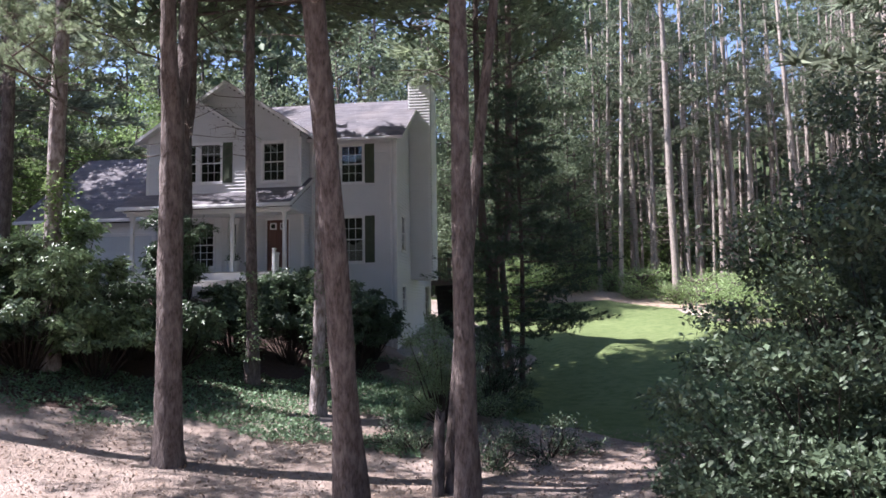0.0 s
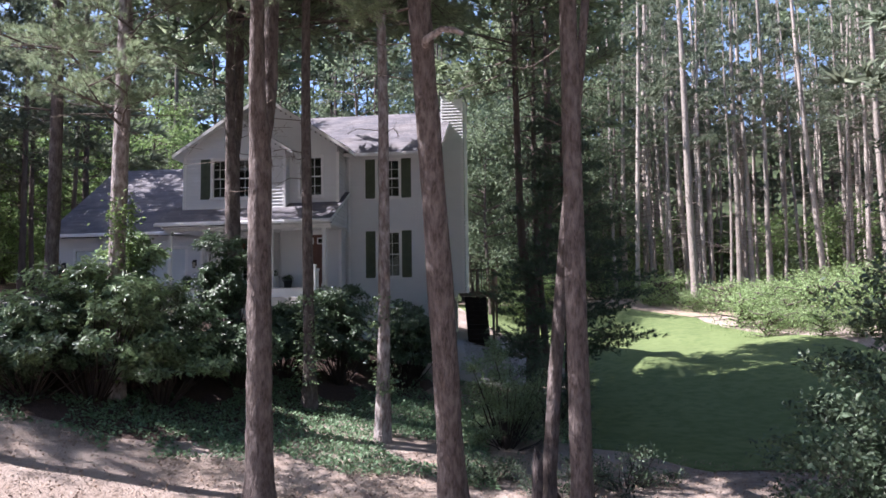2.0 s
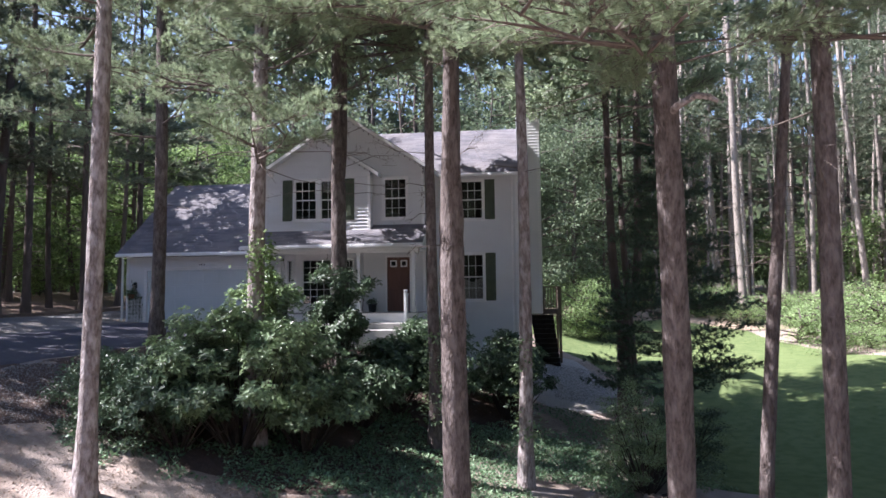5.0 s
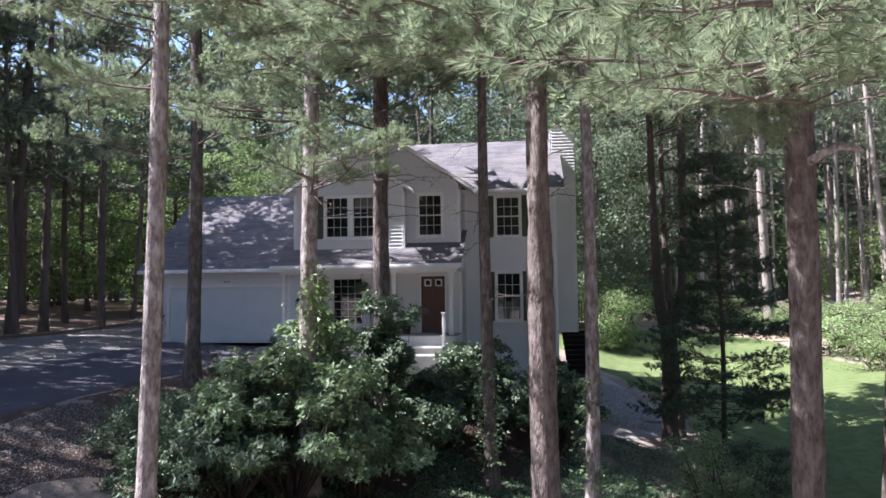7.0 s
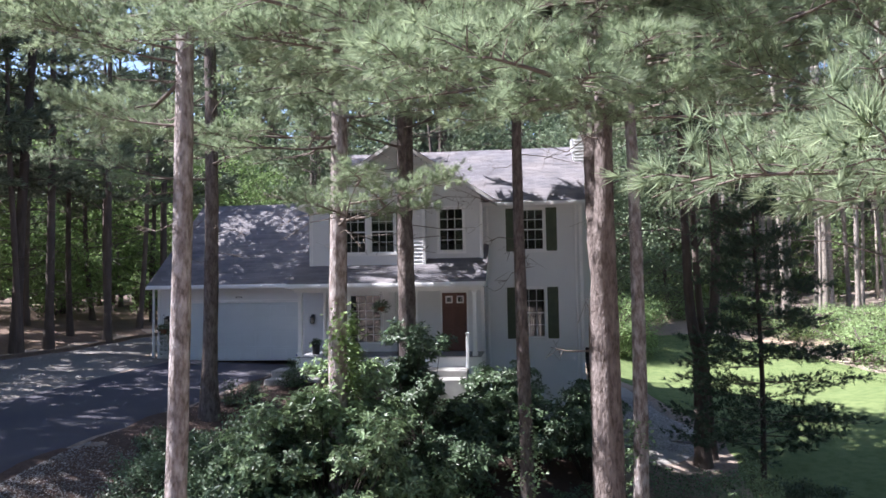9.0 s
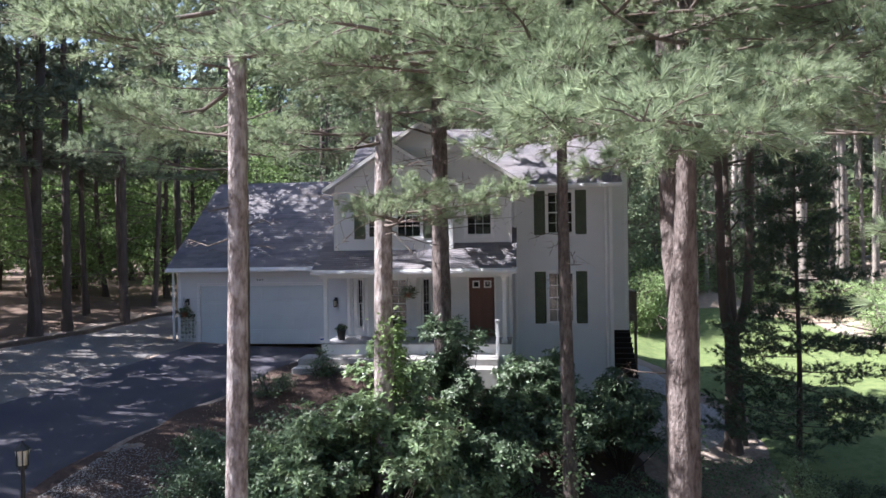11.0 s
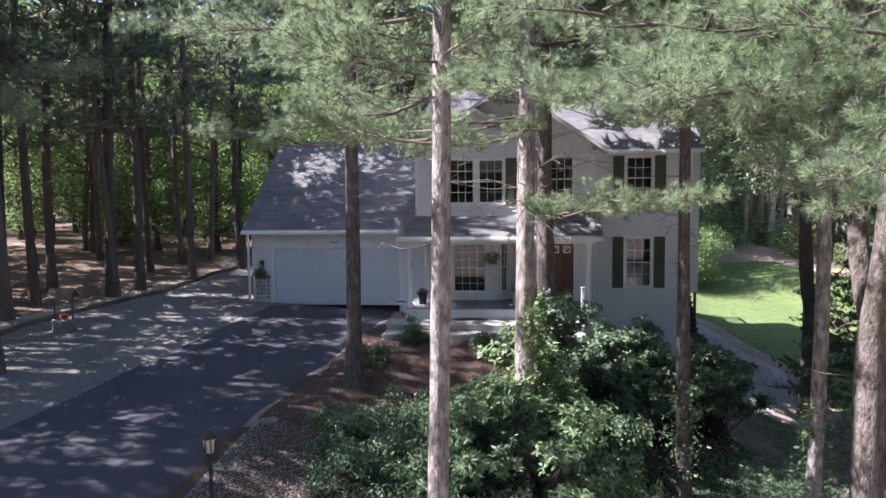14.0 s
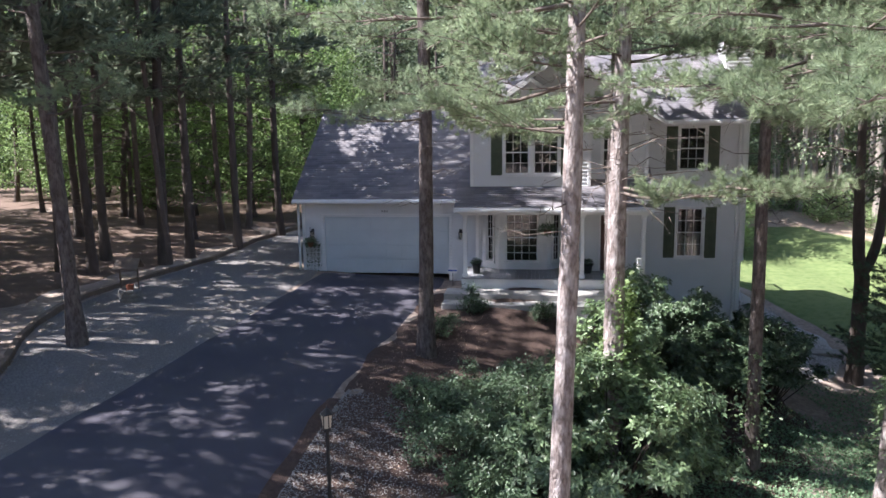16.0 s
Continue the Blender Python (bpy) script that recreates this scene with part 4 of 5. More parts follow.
tree_c = pine("pine_tree", -1.44, 10.98, 0.2, 22, 3, "thick brown pine leaning slightly, with a broken pale branch stub", 14.0,
     [(7.2, (-3.6, 7.8, 7.1)), (7.5, (-2.6, 7.2, 7.4)), (7.0, (-0.2, 8.4, 7.2)), (7.6, (-4.2, 9.2, 7.7)), (7.3, (0.6, 9.6, 7.4)), (7.8, (-1.2, 7.4, 8.0)), (8.2, (-3.4, 8.8, 8.4)), (8.0, (1.2, 8.4, 8.0)), (7.3, (-5.0, 5.3, 6.3)), (7.4, (-4.7, 4.8, 6.35)), (7.1, (-3.9, 5.9, 6.5)), (7.0, (-2.7, 9.4, 6.45)), (7.1, (-2.9, 8.6, 6.7))],
     lean=(-0.052, -0.14), dead=4, dead_z=(5.8, 7), wild=(10, 7.7, 10.8, 120, 420, 2.2, 4.2), n_crown=9, high=90, reach=5.0)
stub_v, stub_f = tube(np.array([[-0.36, -1.05, 7.3], [-0.32, -1.34, 7.36], [-0.1, -1.42, 7.48], [0.08, -1.42, 7.46], [0.2, -1.42, 7.4]]), [0.06, 0.055, 0.05, 0.045, 0.03], 8)
part("branch_stub", tri_mesh("branch_stub", stub_v, stub_f, "bark_pale", True), tree_c, "pale broken branch stub")
pine("pine_tree", -2.96, 16.93, 0.155, 19, 4, "slim pale-barked pine at the edge of the ground cover", 11.0, [], bark="bark_pale", dead=9, dead_z=(6.5, 10.5), dead_len=1.5, crown_kind=MID, reach=4.8, n_crown=36, high=100)
pine("pine_tree", 0.35, 9.93, 0.15, 21, 5, "purplish brown pine trunk near the litter's edge", 13.5, [(8.2, (2.6, 9.0, 7.9)), (8.6, (1.6, 7.6, 8.4))], lean=(-0.019, -0.035), dead=5, dead_z=(5, 8), wild=(9, 7.0, 10.5, -75, 75, 2.4, 4.2), n_crown=9, high=100, reach=5.0)
pine("pine_tree", 0.04, 11.63, 0.115, 16, 6, "thin pine trunk leaning beside a thicker one", 9.5, [], lean=(0.105, 0.06), dead=4, dead_z=(4, 8), n_crown=12, high=50, reach=4.5)
pine("pine_tree", -9.02, 16.41, 0.2, 22, 7, "pale pine trunk wrapped in ivy above the shrubs", 10.8,
     [(7.0, (-8.3, 12.9, 7.3)), (7.1, (-7.6, 13.5, 7.25)), (8.6, (-10.6, 13.6, 8.3)), (9.2, (-7.4, 14.2, 9.0)), (9.6, (-10.4, 14.6, 9.6)), (10.2, (-8.2, 13.6, 10.2))],
     bark="bark_pale", dead=30, dead_z=(6.8, 11.5), crown_kind=MID, dead_len=2.6, wild=(8, 8.4, 11.5, 120, 420, 2.2, 3.6), n_crown=22)
pine("pine_tree", -7.85, 21.4, 0.25, 22, 8, "dark twin-stemmed pine rising before the porch", 11.0,
     [(9.5, (-9.4, 18.6, 9.8)), (10.0, (-6.2, 19.0, 10.4))], dead=24, dead_z=(6.8, 11.5), crown_kind=MID, fork=(7.2, 0.08, 0.34), dead_len=2.2, high=190, reach=5.6, n_crown=56)
pine("pine_tree", -10.86, 12.39, 0.155, 21, 9, "slender pale pine standing close to the drive's shrubs", 15.0,
     [(8.2, (-12.2, 13.6, 8.1)), (8.3, (-11.6, 13.9, 8.3)), (8.1, (-12.6, 12.8, 8.3)), (9.0, (-12.4, 10.6, 9.0)), (9.2, (-11.9, 10.2, 8.9)), (9.4, (-12.6, 11.6, 9.6)), (9.8, (-12.0, 11.0, 10.0))],
     bark="bark_pale", lean=(0.012, 0), dead=7, dead_z=(5.5, 9), wild=(9, 8.8, 11.5, 90, 300, 1.8, 3.4), n_crown=9)
pine("pine_tree", -12.95, 20.73, 0.195, 21, 10, "dark pine trunk in the mulch bed beside the drive", 9.6,
     [(8.6, (-15.0, 18.6, 8.8)), (9.0, (-11.2, 18.4, 9.4)), (9.2, (-14.4, 22.4, 9.4))], bark="bark", dead=8, dead_z=(6, 9), crown_kind=MID)
pine("pine_tree", 1.75, 26.1, 0.25, 22, 11, "dark double-trunked pine beside the gravel path", 9.0, [], bark="bark_dark", fork=(3.4, 0.7, 0.2), dead=10, dead_z=(5, 9), crown_kind=MID, reach=4.4, n_crown=30, high=110)
pine("pine_tree", -21.92, 20.19, 0.19, 20, 12, "dark pine trunk standing in the gravel", 9.6, [(8.8, (-20.0, 18.0, 9.2))], bark="bark", lean=(-0.05, 0.02), dead=6, dead_z=(5, 9), crown_kind=MID)


def young_pine(x, y, height, seed, label):
    """A young pine with tiers of level boughs down to the ground."""
    rng = np.random.default_rng(seed)
    z0 = gz(x, y)
    tree = new("young_pine")
    tree.location = (x, y, z0)
    tagged(tree, label, "pine tree")
    line = trunk_line(0, 0, 0, height, (0, 0), 0.04, rng)
    v, f = tube(line, trunk_radii(line, 0.09), 8)
    part("trunk", tri_mesh("trunk", v, f, "bark_dark", True), tree)
    wood, nd = [], []
    z = 1.7
    i = 0
    while z < height - 0.3:
        ln = 3.1 * (1.1 - 0.8 * z / height)
        for a in np.arange(9) * 0.698 + rng.uniform(0, 6):
            s = on_line(line, z + rng.uniform(-0.33, 0.33))
            l2 = ln * rng.uniform(0.5, 1.15)
            m, tp = bough(MID, s, s + np.array([math.cos(a) * l2, math.sin(a) * l2, l2 * rng.uniform(-0.04, 0.08)]), i)
            m = m @ Matrix.Diagonal((1, 1, 0.8, 1))
            wood.append(place(tp[0], m))
            nd.append(place(tp[1], m))
            i += 1
        z += 0.74
    v, f = join(wood)
    tagged(part("branches", tri_mesh("branches", v, f, "twig"), tree), kind="stuff")
    v, f = join(nd)
    part("crown", tri_mesh("crown", v, f, "needle_dark"), tree)
    return tree


young_pine(2.55, 23.3, 9.6, 21, "young dark pine with level tiers of branches on the lawn")

# ---------- background trees ----------
def far_pine(seed, height, bare, r, bark, n, reach, dead=26):
    rng = np.random.default_rng(seed)
    tree = new("forest_pine")
    line = trunk_line(0, 0, 0, height, (rng.uniform(-0.02, 0.02), 0), 0.08, rng)
    v, f = tube(line, trunk_radii(line, r), 8)
    part("trunk", tri_mesh("trunk", v, f, bark, True), tree)
    wood, nd = [], []
    for i in range(n):
        g = (i + rng.random()) / n
        z = height * (bare + (1 - bare) * g)
        s = on_line(line, z)
        a = rng.uniform(0, 6.283)
        ln = reach * (1.1 - 0.7 * g) * rng.uniform(0.6, 1.2)
        m, tp = bough(COARSE, s, s + np.array([math.cos(a) * ln, math.sin(a) * ln, ln * rng.uniform(-0.15, 0.25)]), i)
        wood.append(place(tp[0], m))
        nd.append(place(tp[1], m))
    for i in range(dead):
        s = on_line(line, height * rng.uniform(bare * 0.3, bare + 0.25))
        a = rng.uniform(0, 6.283)
        ln = rng.uniform(0.5, 2.4)
        d = np.array([math.cos(a), math.sin(a), rng.uniform(-0.25, 0.35)])
        wood.append(tube(np.stack([s, s + d * ln * 0.6, s + d * ln + [0, 0, -0.1]]), [0.02, 0.014, 0.005], 3))
    v, f = join(wood)
    tagged(part("branches", tri_mesh("branches", v, f, "twig"), tree), kind="stuff")
    v, f = join(nd)
    part("crown", tri_mesh("crown", v, f, "needle_far"), tree)
    return tree


def broadleaf(seed, height, spread, low, count, size, mat, bark="bark_dark", r=0.14):
    """A leafy tree: tapered trunk, limbs and a crown of many leaves in loose clumps."""
    rng = np.random.default_rng(seed)
    tree = new("leafy_tree")
    line = trunk_line(0, 0, 0, height * 0.92, (rng.uniform(-0.03, 0.03), rng.uniform(-0.03, 0.03)), 0.15, rng)
    v, f = tube(line, trunk_radii(line, r), 8)
    part("trunk", tri_mesh("trunk", v, f, bark, True), tree)
    wood, pts, dirs = [], [], []
    k = 26
    for i in range(k):
        z = height * (low + (0.93 - low) * (i + rng.random()) / k)
        s = on_line(line, min(z, height * 0.9))
        a = rng.uniform(0, 6.283)
        g = (z / height - low) / (1 - low)
        ln = spread * (0.55 + 0.6 * math.sin(min(1.0, max(0.0, g)) * 3.0)) * rng.uniform(0.6, 1.1)
        e = s + np.array([math.cos(a) * ln, math.sin(a) * ln, ln * rng.uniform(0.1, 0.6)])
        mid = (s + e) / 2 + rng.normal(0, 0.12, 3)
        wood.append(tube(np.stack([s, mid, e]), [0.05, 0.03, 0.008], 4))
        m = count // k
        tt = rng.uniform(0.35, 1.05, m)[:, None]
        c = s + (e - s) * tt
        pts.append(c + rng.normal(0, 1, (m, 3)) * [0.42, 0.42, 0.26] * (0.5 + spread * 0.22))
        dirs.append(rng.normal(0, 1, (m, 3)) + (e - s) / ln * 0.6 - [0, 0, 0.2])
    v, f = join(wood)
    tagged(part("limbs", tri_mesh("limbs", v, f, bark), tree), kind="stuff")
    v, f = leaves(np.concatenate(pts), unit(np.concatenate(dirs)), size, rng, 0.6)
    part("crown", tri_mesh("crown", v, f, mat), tree)
    return tree


def stand(master, spots, label, category, group, seed, lean=1.3, sizes=(0.85, 1.15)):
    """Place the master at the first spot and copies at the rest."""
    rng = np.random.default_rng(seed)
    tagged(master, label, category, group)
    for i, (x, y) in enumerate(spots):
        s = rng.uniform(*sizes)
        m = pose(x, y, gz(x, y), rng.normal(0, lean), rng.normal(0, lean), rng.uniform(0, 360))
        if i == 0:
            master.matrix_basis = m
        else:
            copy_thing(master, m @ Matrix.Diagonal((s, s, s, 1)))


def scatter(n, x0, x1, y0, y1, seed, gap, avoid=lambda x, y: False):
    rng = np.random.default_rng(seed)
    got = []
    for _ in range(n * 40):
        x, y = rng.uniform(x0, x1), rng.uniform(y0, y1)
        if avoid(x, y) or any((x - a) ** 2 + (y - b) ** 2 < gap * gap for a, b in got):
            continue
        got.append((x, y))
        if len(got) == n:
            break
    return got


def in_drive(x, y):
    return x > np.interp(y, *zip(*EDGE_L)) - 0.6 and y < 42


# listed spots below y 15 are unseen pines added to dapple the drive
left_a = [(-23.0, 31.9), (-21.6, 34.0), (-20.5, 38.1), (-25.2, 28.0), (-25.5, 19.0), (-26.2, 23.4), (-25.4, 2.5), (-29.0, 14.5), (-30.0, 5.5)] + scatter(18, -44, -22, 12, 40, 3, 2.2, in_drive)
# again unseen shade pines below y 15; the last scatter thickens the wood's shade
left_b = [(-24.07, 35.84), (-23.6, 38.6), (-27.4, 7.0), (-26.6, 14.0), (-31.5, 10.5), (-28.4, -1.5)] + scatter(14, -46, -22, 18, 42, 4, 2.4, in_drive) + scatter(8, -50, -36, 12, 40, 44, 2.4)
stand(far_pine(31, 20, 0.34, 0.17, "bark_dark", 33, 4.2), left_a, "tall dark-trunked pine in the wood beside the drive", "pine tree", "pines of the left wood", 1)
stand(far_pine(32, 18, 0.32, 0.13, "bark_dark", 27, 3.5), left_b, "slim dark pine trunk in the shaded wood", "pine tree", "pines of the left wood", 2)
# two pines added on the sun's side to keep the porch shaded
stand(far_pine(37, 25, 0.46, 0.19, "bark_dark", 34, 4.4), [(-25.0, 25.9), (-23.4, 30.4)], "tall pine added beside the gravel, its wide dense crown shading the porch", "pine tree", "tall pines at the gravel's edge", 31)
# unseen pines added behind and right of the camera to cut the skylight
around = scatter(7, -30, 30, -26, -8, 71, 7.0) + [(14, 8), (17, 15), (19, 24), (15, 1)]
stand(far_pine(38, 24, 0.3, 0.2, "bark", 60, 5.2), around, "tall brown pine added out of view to block skylight over the clearing", "pine tree", "pines around the clearing", 32)
def on_right(x, y):
    return x < np.interp(y, [30, 50, 56, 80], [17, 15, 9, 8])


right_a = scatter(38, 8, 46, 33, 78, 5, 2.0, on_right)
right_b = scatter(38, 8, 46, 35, 76, 6, 1.8, on_right)
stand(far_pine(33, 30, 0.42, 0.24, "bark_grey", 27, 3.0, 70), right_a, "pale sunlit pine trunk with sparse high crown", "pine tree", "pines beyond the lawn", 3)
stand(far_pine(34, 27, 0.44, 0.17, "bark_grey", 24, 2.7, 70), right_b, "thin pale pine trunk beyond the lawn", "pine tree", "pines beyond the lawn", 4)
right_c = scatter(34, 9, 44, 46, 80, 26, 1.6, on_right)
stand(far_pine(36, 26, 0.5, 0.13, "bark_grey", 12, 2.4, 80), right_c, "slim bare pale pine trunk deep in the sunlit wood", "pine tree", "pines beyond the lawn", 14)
back_a = scatter(13, -26, 6, 54, 68, 7, 3.4)
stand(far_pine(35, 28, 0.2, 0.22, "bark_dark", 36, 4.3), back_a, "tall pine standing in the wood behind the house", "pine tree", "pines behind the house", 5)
leafy_l = scatter(15, -46, -18, 48, 66, 8, 3.0)
stand(broadleaf(41, 12, 3.0, 0.05, 6500, 0.19, "leaf_light"), leafy_l + scatter(18, -40, -20, 41, 58, 58, 2.6, in_drive), "bright green leafy tree at the wood's edge, leaf colour raised as if sunlit", "tree", "leafy trees of the wood", 6)
leafy_b = scatter(10, -16, 3, 48, 62, 9, 3.2) + scatter(9, 3, 14, 55, 64, 19, 2.6)
stand(broadleaf(50, 13, 2.6, 0.1, 7000, 0.17, "leaf_far"), [(1.6, 44.5), (4.6, 47.5), (7.4, 50.5), (-1.5, 47.5), (2.6, 51.0), (10.0, 54.0)], "sunlit green leafy tree beyond the end of the lawn", "tree", "leafy trees beyond the lawn", 27)
stand(broadleaf(51, 3.2, 1.7, 0.02, 5200, 0.12, "leaf_pale", r=0.03), [(3.7, 43.6), (5.2, 44.6)], "pale green flowering bush at the end of the lawn", "bush", "pale bushes at the lawn", 28)
stand(broadleaf(42, 18, 3.4, 0.12, 3800, 0.26, "leaf_far"), leafy_b, "green leafy tree behind the house", "tree", "leafy trees behind the house", 7)
leafy_r = scatter(5, 26, 36, 18, 34, 10, 4)
stand(broadleaf(49, 18, 3.0, 0.32, 9500, 0.15, "leaf_far"), [(2.3, 26.9)], "leafy green tree beside the dark double-trunked pine", "tree", "", 18)
stand(broadleaf(43, 19, 4.6, 0.30, 9000, 0.20, "leaf_oak"), leafy_r, "leafy dark green tree beside the lawn", "tree", "leafy trees beside the lawn", 8)
deep = scatter(20, -75, 4, 66, 100, 14, 4.2) + scatter(34, 4, 84, 76, 108, 24, 3.8)
stand(broadleaf(46, 42, 6.4, 0.03, 2500, 0.95, "leaf_far", r=0.22), deep, "tall leafy tree deep in the surrounding wood", "tree", "trees deep in the wood", 11)
side = scatter(12, -84, -62, 10, 66, 15, 4.5) + scatter(10, 50, 76, 22, 66, 16, 4.5)
stand(broadleaf(47, 24, 4.8, 0.03, 2800, 0.62, "leaf_far", r=0.2), side, "tall leafy tree of the surrounding wood", "tree", "trees of the side woods", 12)
thicket = scatter(15, -55, 4, 64, 72, 17, 3.4) + scatter(26, 4, 66, 76, 86, 27, 2.8) + scatter(10, -58, -48, 10, 64, 18, 3.6) + scatter(14, 12, 46, 60, 76, 28, 3.0)
stand(broadleaf(48, 6.5, 2.8, 0.02, 1900, 0.34, "leaf_light", r=0.06), thicket, "tall green thicket closing the wood", "bush", "thickets of the wood", 13)
brush = scatter(90, 5, 34, 28, 64, 12, 1.1, lambda x, y: not (0 < x + 1.1 * math.sin(y * 1.3) - np.interp(y, [28, 40, 50, 56, 62], [15.5, 15, 13, 6, 5]) < 9))
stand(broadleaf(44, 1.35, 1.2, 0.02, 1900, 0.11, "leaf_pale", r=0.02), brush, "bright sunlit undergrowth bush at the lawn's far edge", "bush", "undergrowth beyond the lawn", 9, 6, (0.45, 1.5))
under = scatter(12, -40, -22, 44, 60, 13, 2.0)
stand(broadleaf(45, 2.6, 1.3, 0.05, 1600, 0.16, "leaf_light", r=0.03), under, "low green undergrowth in the wood", "bush", "undergrowth of the wood", 10)

# ---------- shrubs ----------
def whorls(tips, dirs, size, rng, per=8, aspect=0.36):
    """Rosettes of long leaves spread round each shoot tip and drooping a little."""
    n = len(tips)
    d = unit(dirs)
    a = unit(np.cross(d, rng.normal(0, 1, (n, 3))))
    b = np.cross(d, a)
    ang = np.arange(per)[None, :] * (6.283 / per) + rng.uniform(0, 6.283, (n, 1)) + rng.normal(0, 0.25, (n, per))
    out = np.cos(ang)[..., None] * a[:, None] + np.sin(ang)[..., None] * b[:, None]
    ld = unit(out + d[:, None] * rng.uniform(-0.15, 0.75, (n, per, 1)) + [0, 0, -0.18])
    ln = size * rng.uniform(0.6, 1.2, (n, per, 1))
    s = unit(np.cross(ld, d[:, None] + rng.normal(0, 0.25, (n, per, 3))))
    nn = np.cross(s, ld)
    p = tips[:, None] + d[:, None] * size * rng.uniform(-0.5, 0.1, (n, per, 1))
    mid = p + ld * ln * 0.5
    w = ln * aspect
    v = np.stack([p, mid + s * w * 0.5 + nn * w * 0.14, p + ld * ln - nn * ln * 0.14, mid - s * w * 0.5 + nn * w * 0.14], 2).reshape(-1, 3)
    i = np.arange(n * per)[:, None] * 4
    return v, np.concatenate([i + [0, 1, 2], i + [0, 2, 3]], 1).reshape(-1, 3)


def shrub(name, x, y, rad, height, count, size, mat, seed, label, aspect=0.42, clumps=34, bare=0.0, whorl=0):
    """Stems that end in flattened sprays of leaves, some reaching out of an uneven dome."""
    rng = np.random.default_rng(seed)
    z0 = gz(x, y)
    ob = new(name)
    ob.location = (x, y, z0)
    tagged(ob, label, "shrub")
    c = unit(rng.normal(0, 1, (clumps, 3))) * rng.uniform(0.4, 1.08, (clumps, 1))
    c[:, 2] = np.abs(c[:, 2])
    c = c * [rad, rad, height * 0.92]
    c[:, 2] = c[:, 2] * (1 - bare) + height * (0.06 + bare)
    wood, pts, dirs = [], [], []
    per = count // clumps
    cr = 0.34 * rad ** 0.5
    for k in range(clumps):
        base = np.array([c[k, 0] * 0.12, c[k, 1] * 0.12, -0.1])
        mid = base * 0.4 + c[k] * 0.5 + rng.normal(0, 0.08, 3)
        wood.append(tube(np.stack([base, mid, c[k]]), [0.022, 0.014, 0.005], 4))
        m = max(4, int(per * rng.uniform(0.55, 1.45)))
        p = unit(rng.normal(0, 1, (m, 3))) * (rng.random((m, 1)) ** 0.45) * cr * rng.uniform(0.6, 1.35)
        out = unit(c[k] * [1, 1, 0.3] + [0, 0, 0.15])
        p = p * [1, 1, 0.5] + out * rng.uniform(-0.3, 0.35, (m, 1)) * cr
        for q in p[:5]:
            wood.append(tube(np.stack([c[k] - out * cr * 0.3, c[k] + q * 0.5 + [0, 0, 0.02], c[k] + q]), [0.007, 0.005, 0.003], 3))
        pts.append(c[k] + p)
        dirs.append(unit(p) * 0.6 + out * 0.6 + [0, 0, 0.75])
    v, f = join(wood)
    tagged(part("stems", tri_mesh("stems", v, f, "stem"), ob), kind="stuff")
    p, d = np.concatenate(pts), unit(np.concatenate(dirs))
    p[:, 2] = np.maximum(p[:, 2], 0.03)
    if whorl:
        keep = rng.random(len(p)) < 1.0 / whorl
        v, f = whorls(p[keep], unit(d[keep] + rng.normal(0, 0.3, (keep.sum(), 3))), size, rng, whorl, aspect)
    else:
        v, f = leaves(p, unit(d + unit(rng.normal(0, 1, d.shape)) * 0.9 - [0, 0, 0.4]), size, rng, aspect)
    part("leaves", tri_mesh("leaves", v, f, mat), ob)
    return ob


RHODO = "dense dark green broad-leaved evergreen shrub"
LIT = "tall evergreen shrub with glossy leaves in rosettes, coloured lighter as if sunlit"
for i, (x, y, rad, h, cnt) in enumerate((
        (-9.3, 15.9, 1.75, 2.9, 13000), (-8.0, 16.5, 1.3, 2.2, 8000), (-8.95, 17.0, 1.1, 3.7, 6500),
        (-7.75, 20.3, 0.95, 4.1, 8500), (-6.2, 20.8, 1.4, 2.3, 7500), (-4.6, 21.6, 1.3, 2.6, 7500), (-2.8, 22.8, 1.3, 2.7, 7500), (-5.0, 23.8, 1.1, 2.7, 6000),
        (-2.5, 24.6, 1.1, 2.4, 5500), (-7.0, 19.0, 1.2, 1.8, 5500), (-8.0, 18.5, 1.1, 1.9, 5500), (-10.3, 15.2, 1.3, 2.0, 7500))):
    # the first three shrubs take the leaf colour with sunlight painted in
    shrub("shrub", x, y, rad, h, int(cnt * 1.25), 0.15, "leaf_lit" if i < 3 else "leaf", 60 + i, LIT if i < 3 else RHODO, bare=0.30, whorl=8, clumps=44, aspect=0.38)
for i, (x, y, rad, h, cnt) in enumerate((
        (-10.9, 16.8, 1.5, 2.0, 12000), (-12.0, 15.6, 1.1, 1.35, 7000), (-10.2, 18.6, 1.5, 1.8, 10000), (-11.4, 17.8, 1.2, 1.5, 7000),
        (-12.6, 17.2, 0.9, 0.9, 4200), (-11.2, 14.9, 1.1, 1.2, 6000), (-9.0, 19.0, 1.2, 1.7, 7000), (-12.0, 18.9, 0.8, 0.8, 3500))):
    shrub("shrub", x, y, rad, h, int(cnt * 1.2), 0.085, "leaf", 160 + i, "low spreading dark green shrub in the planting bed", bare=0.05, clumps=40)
shrub("shrub", -0.05, 17.4, 1.25, 2.5, 13000, 0.085, "leaf_lit", 80, "green twiggy bush at the edge of the lawn", clumps=46, aspect=0.3)
shrub("shrub", 1.2, 18.7, 1.25, 2.2, 10000, 0.085, "leaf_oak", 81, "small green bush beside the lawn", clumps=40, aspect=0.3)
shrub("oak_bush", 5.2, 8.2, 2.7, 4.2, 44000, 0.09, "leaf_oak", 82, "large shaded oak sapling thicket with lobed leaves", 0.55, 120)
shrub("oak_bush", 7.4, 9.6, 2.8, 7.2, 36000, 0.10, "leaf_oak", 84, "tall shaded oak thicket reaching into the canopy", 0.55, 130)
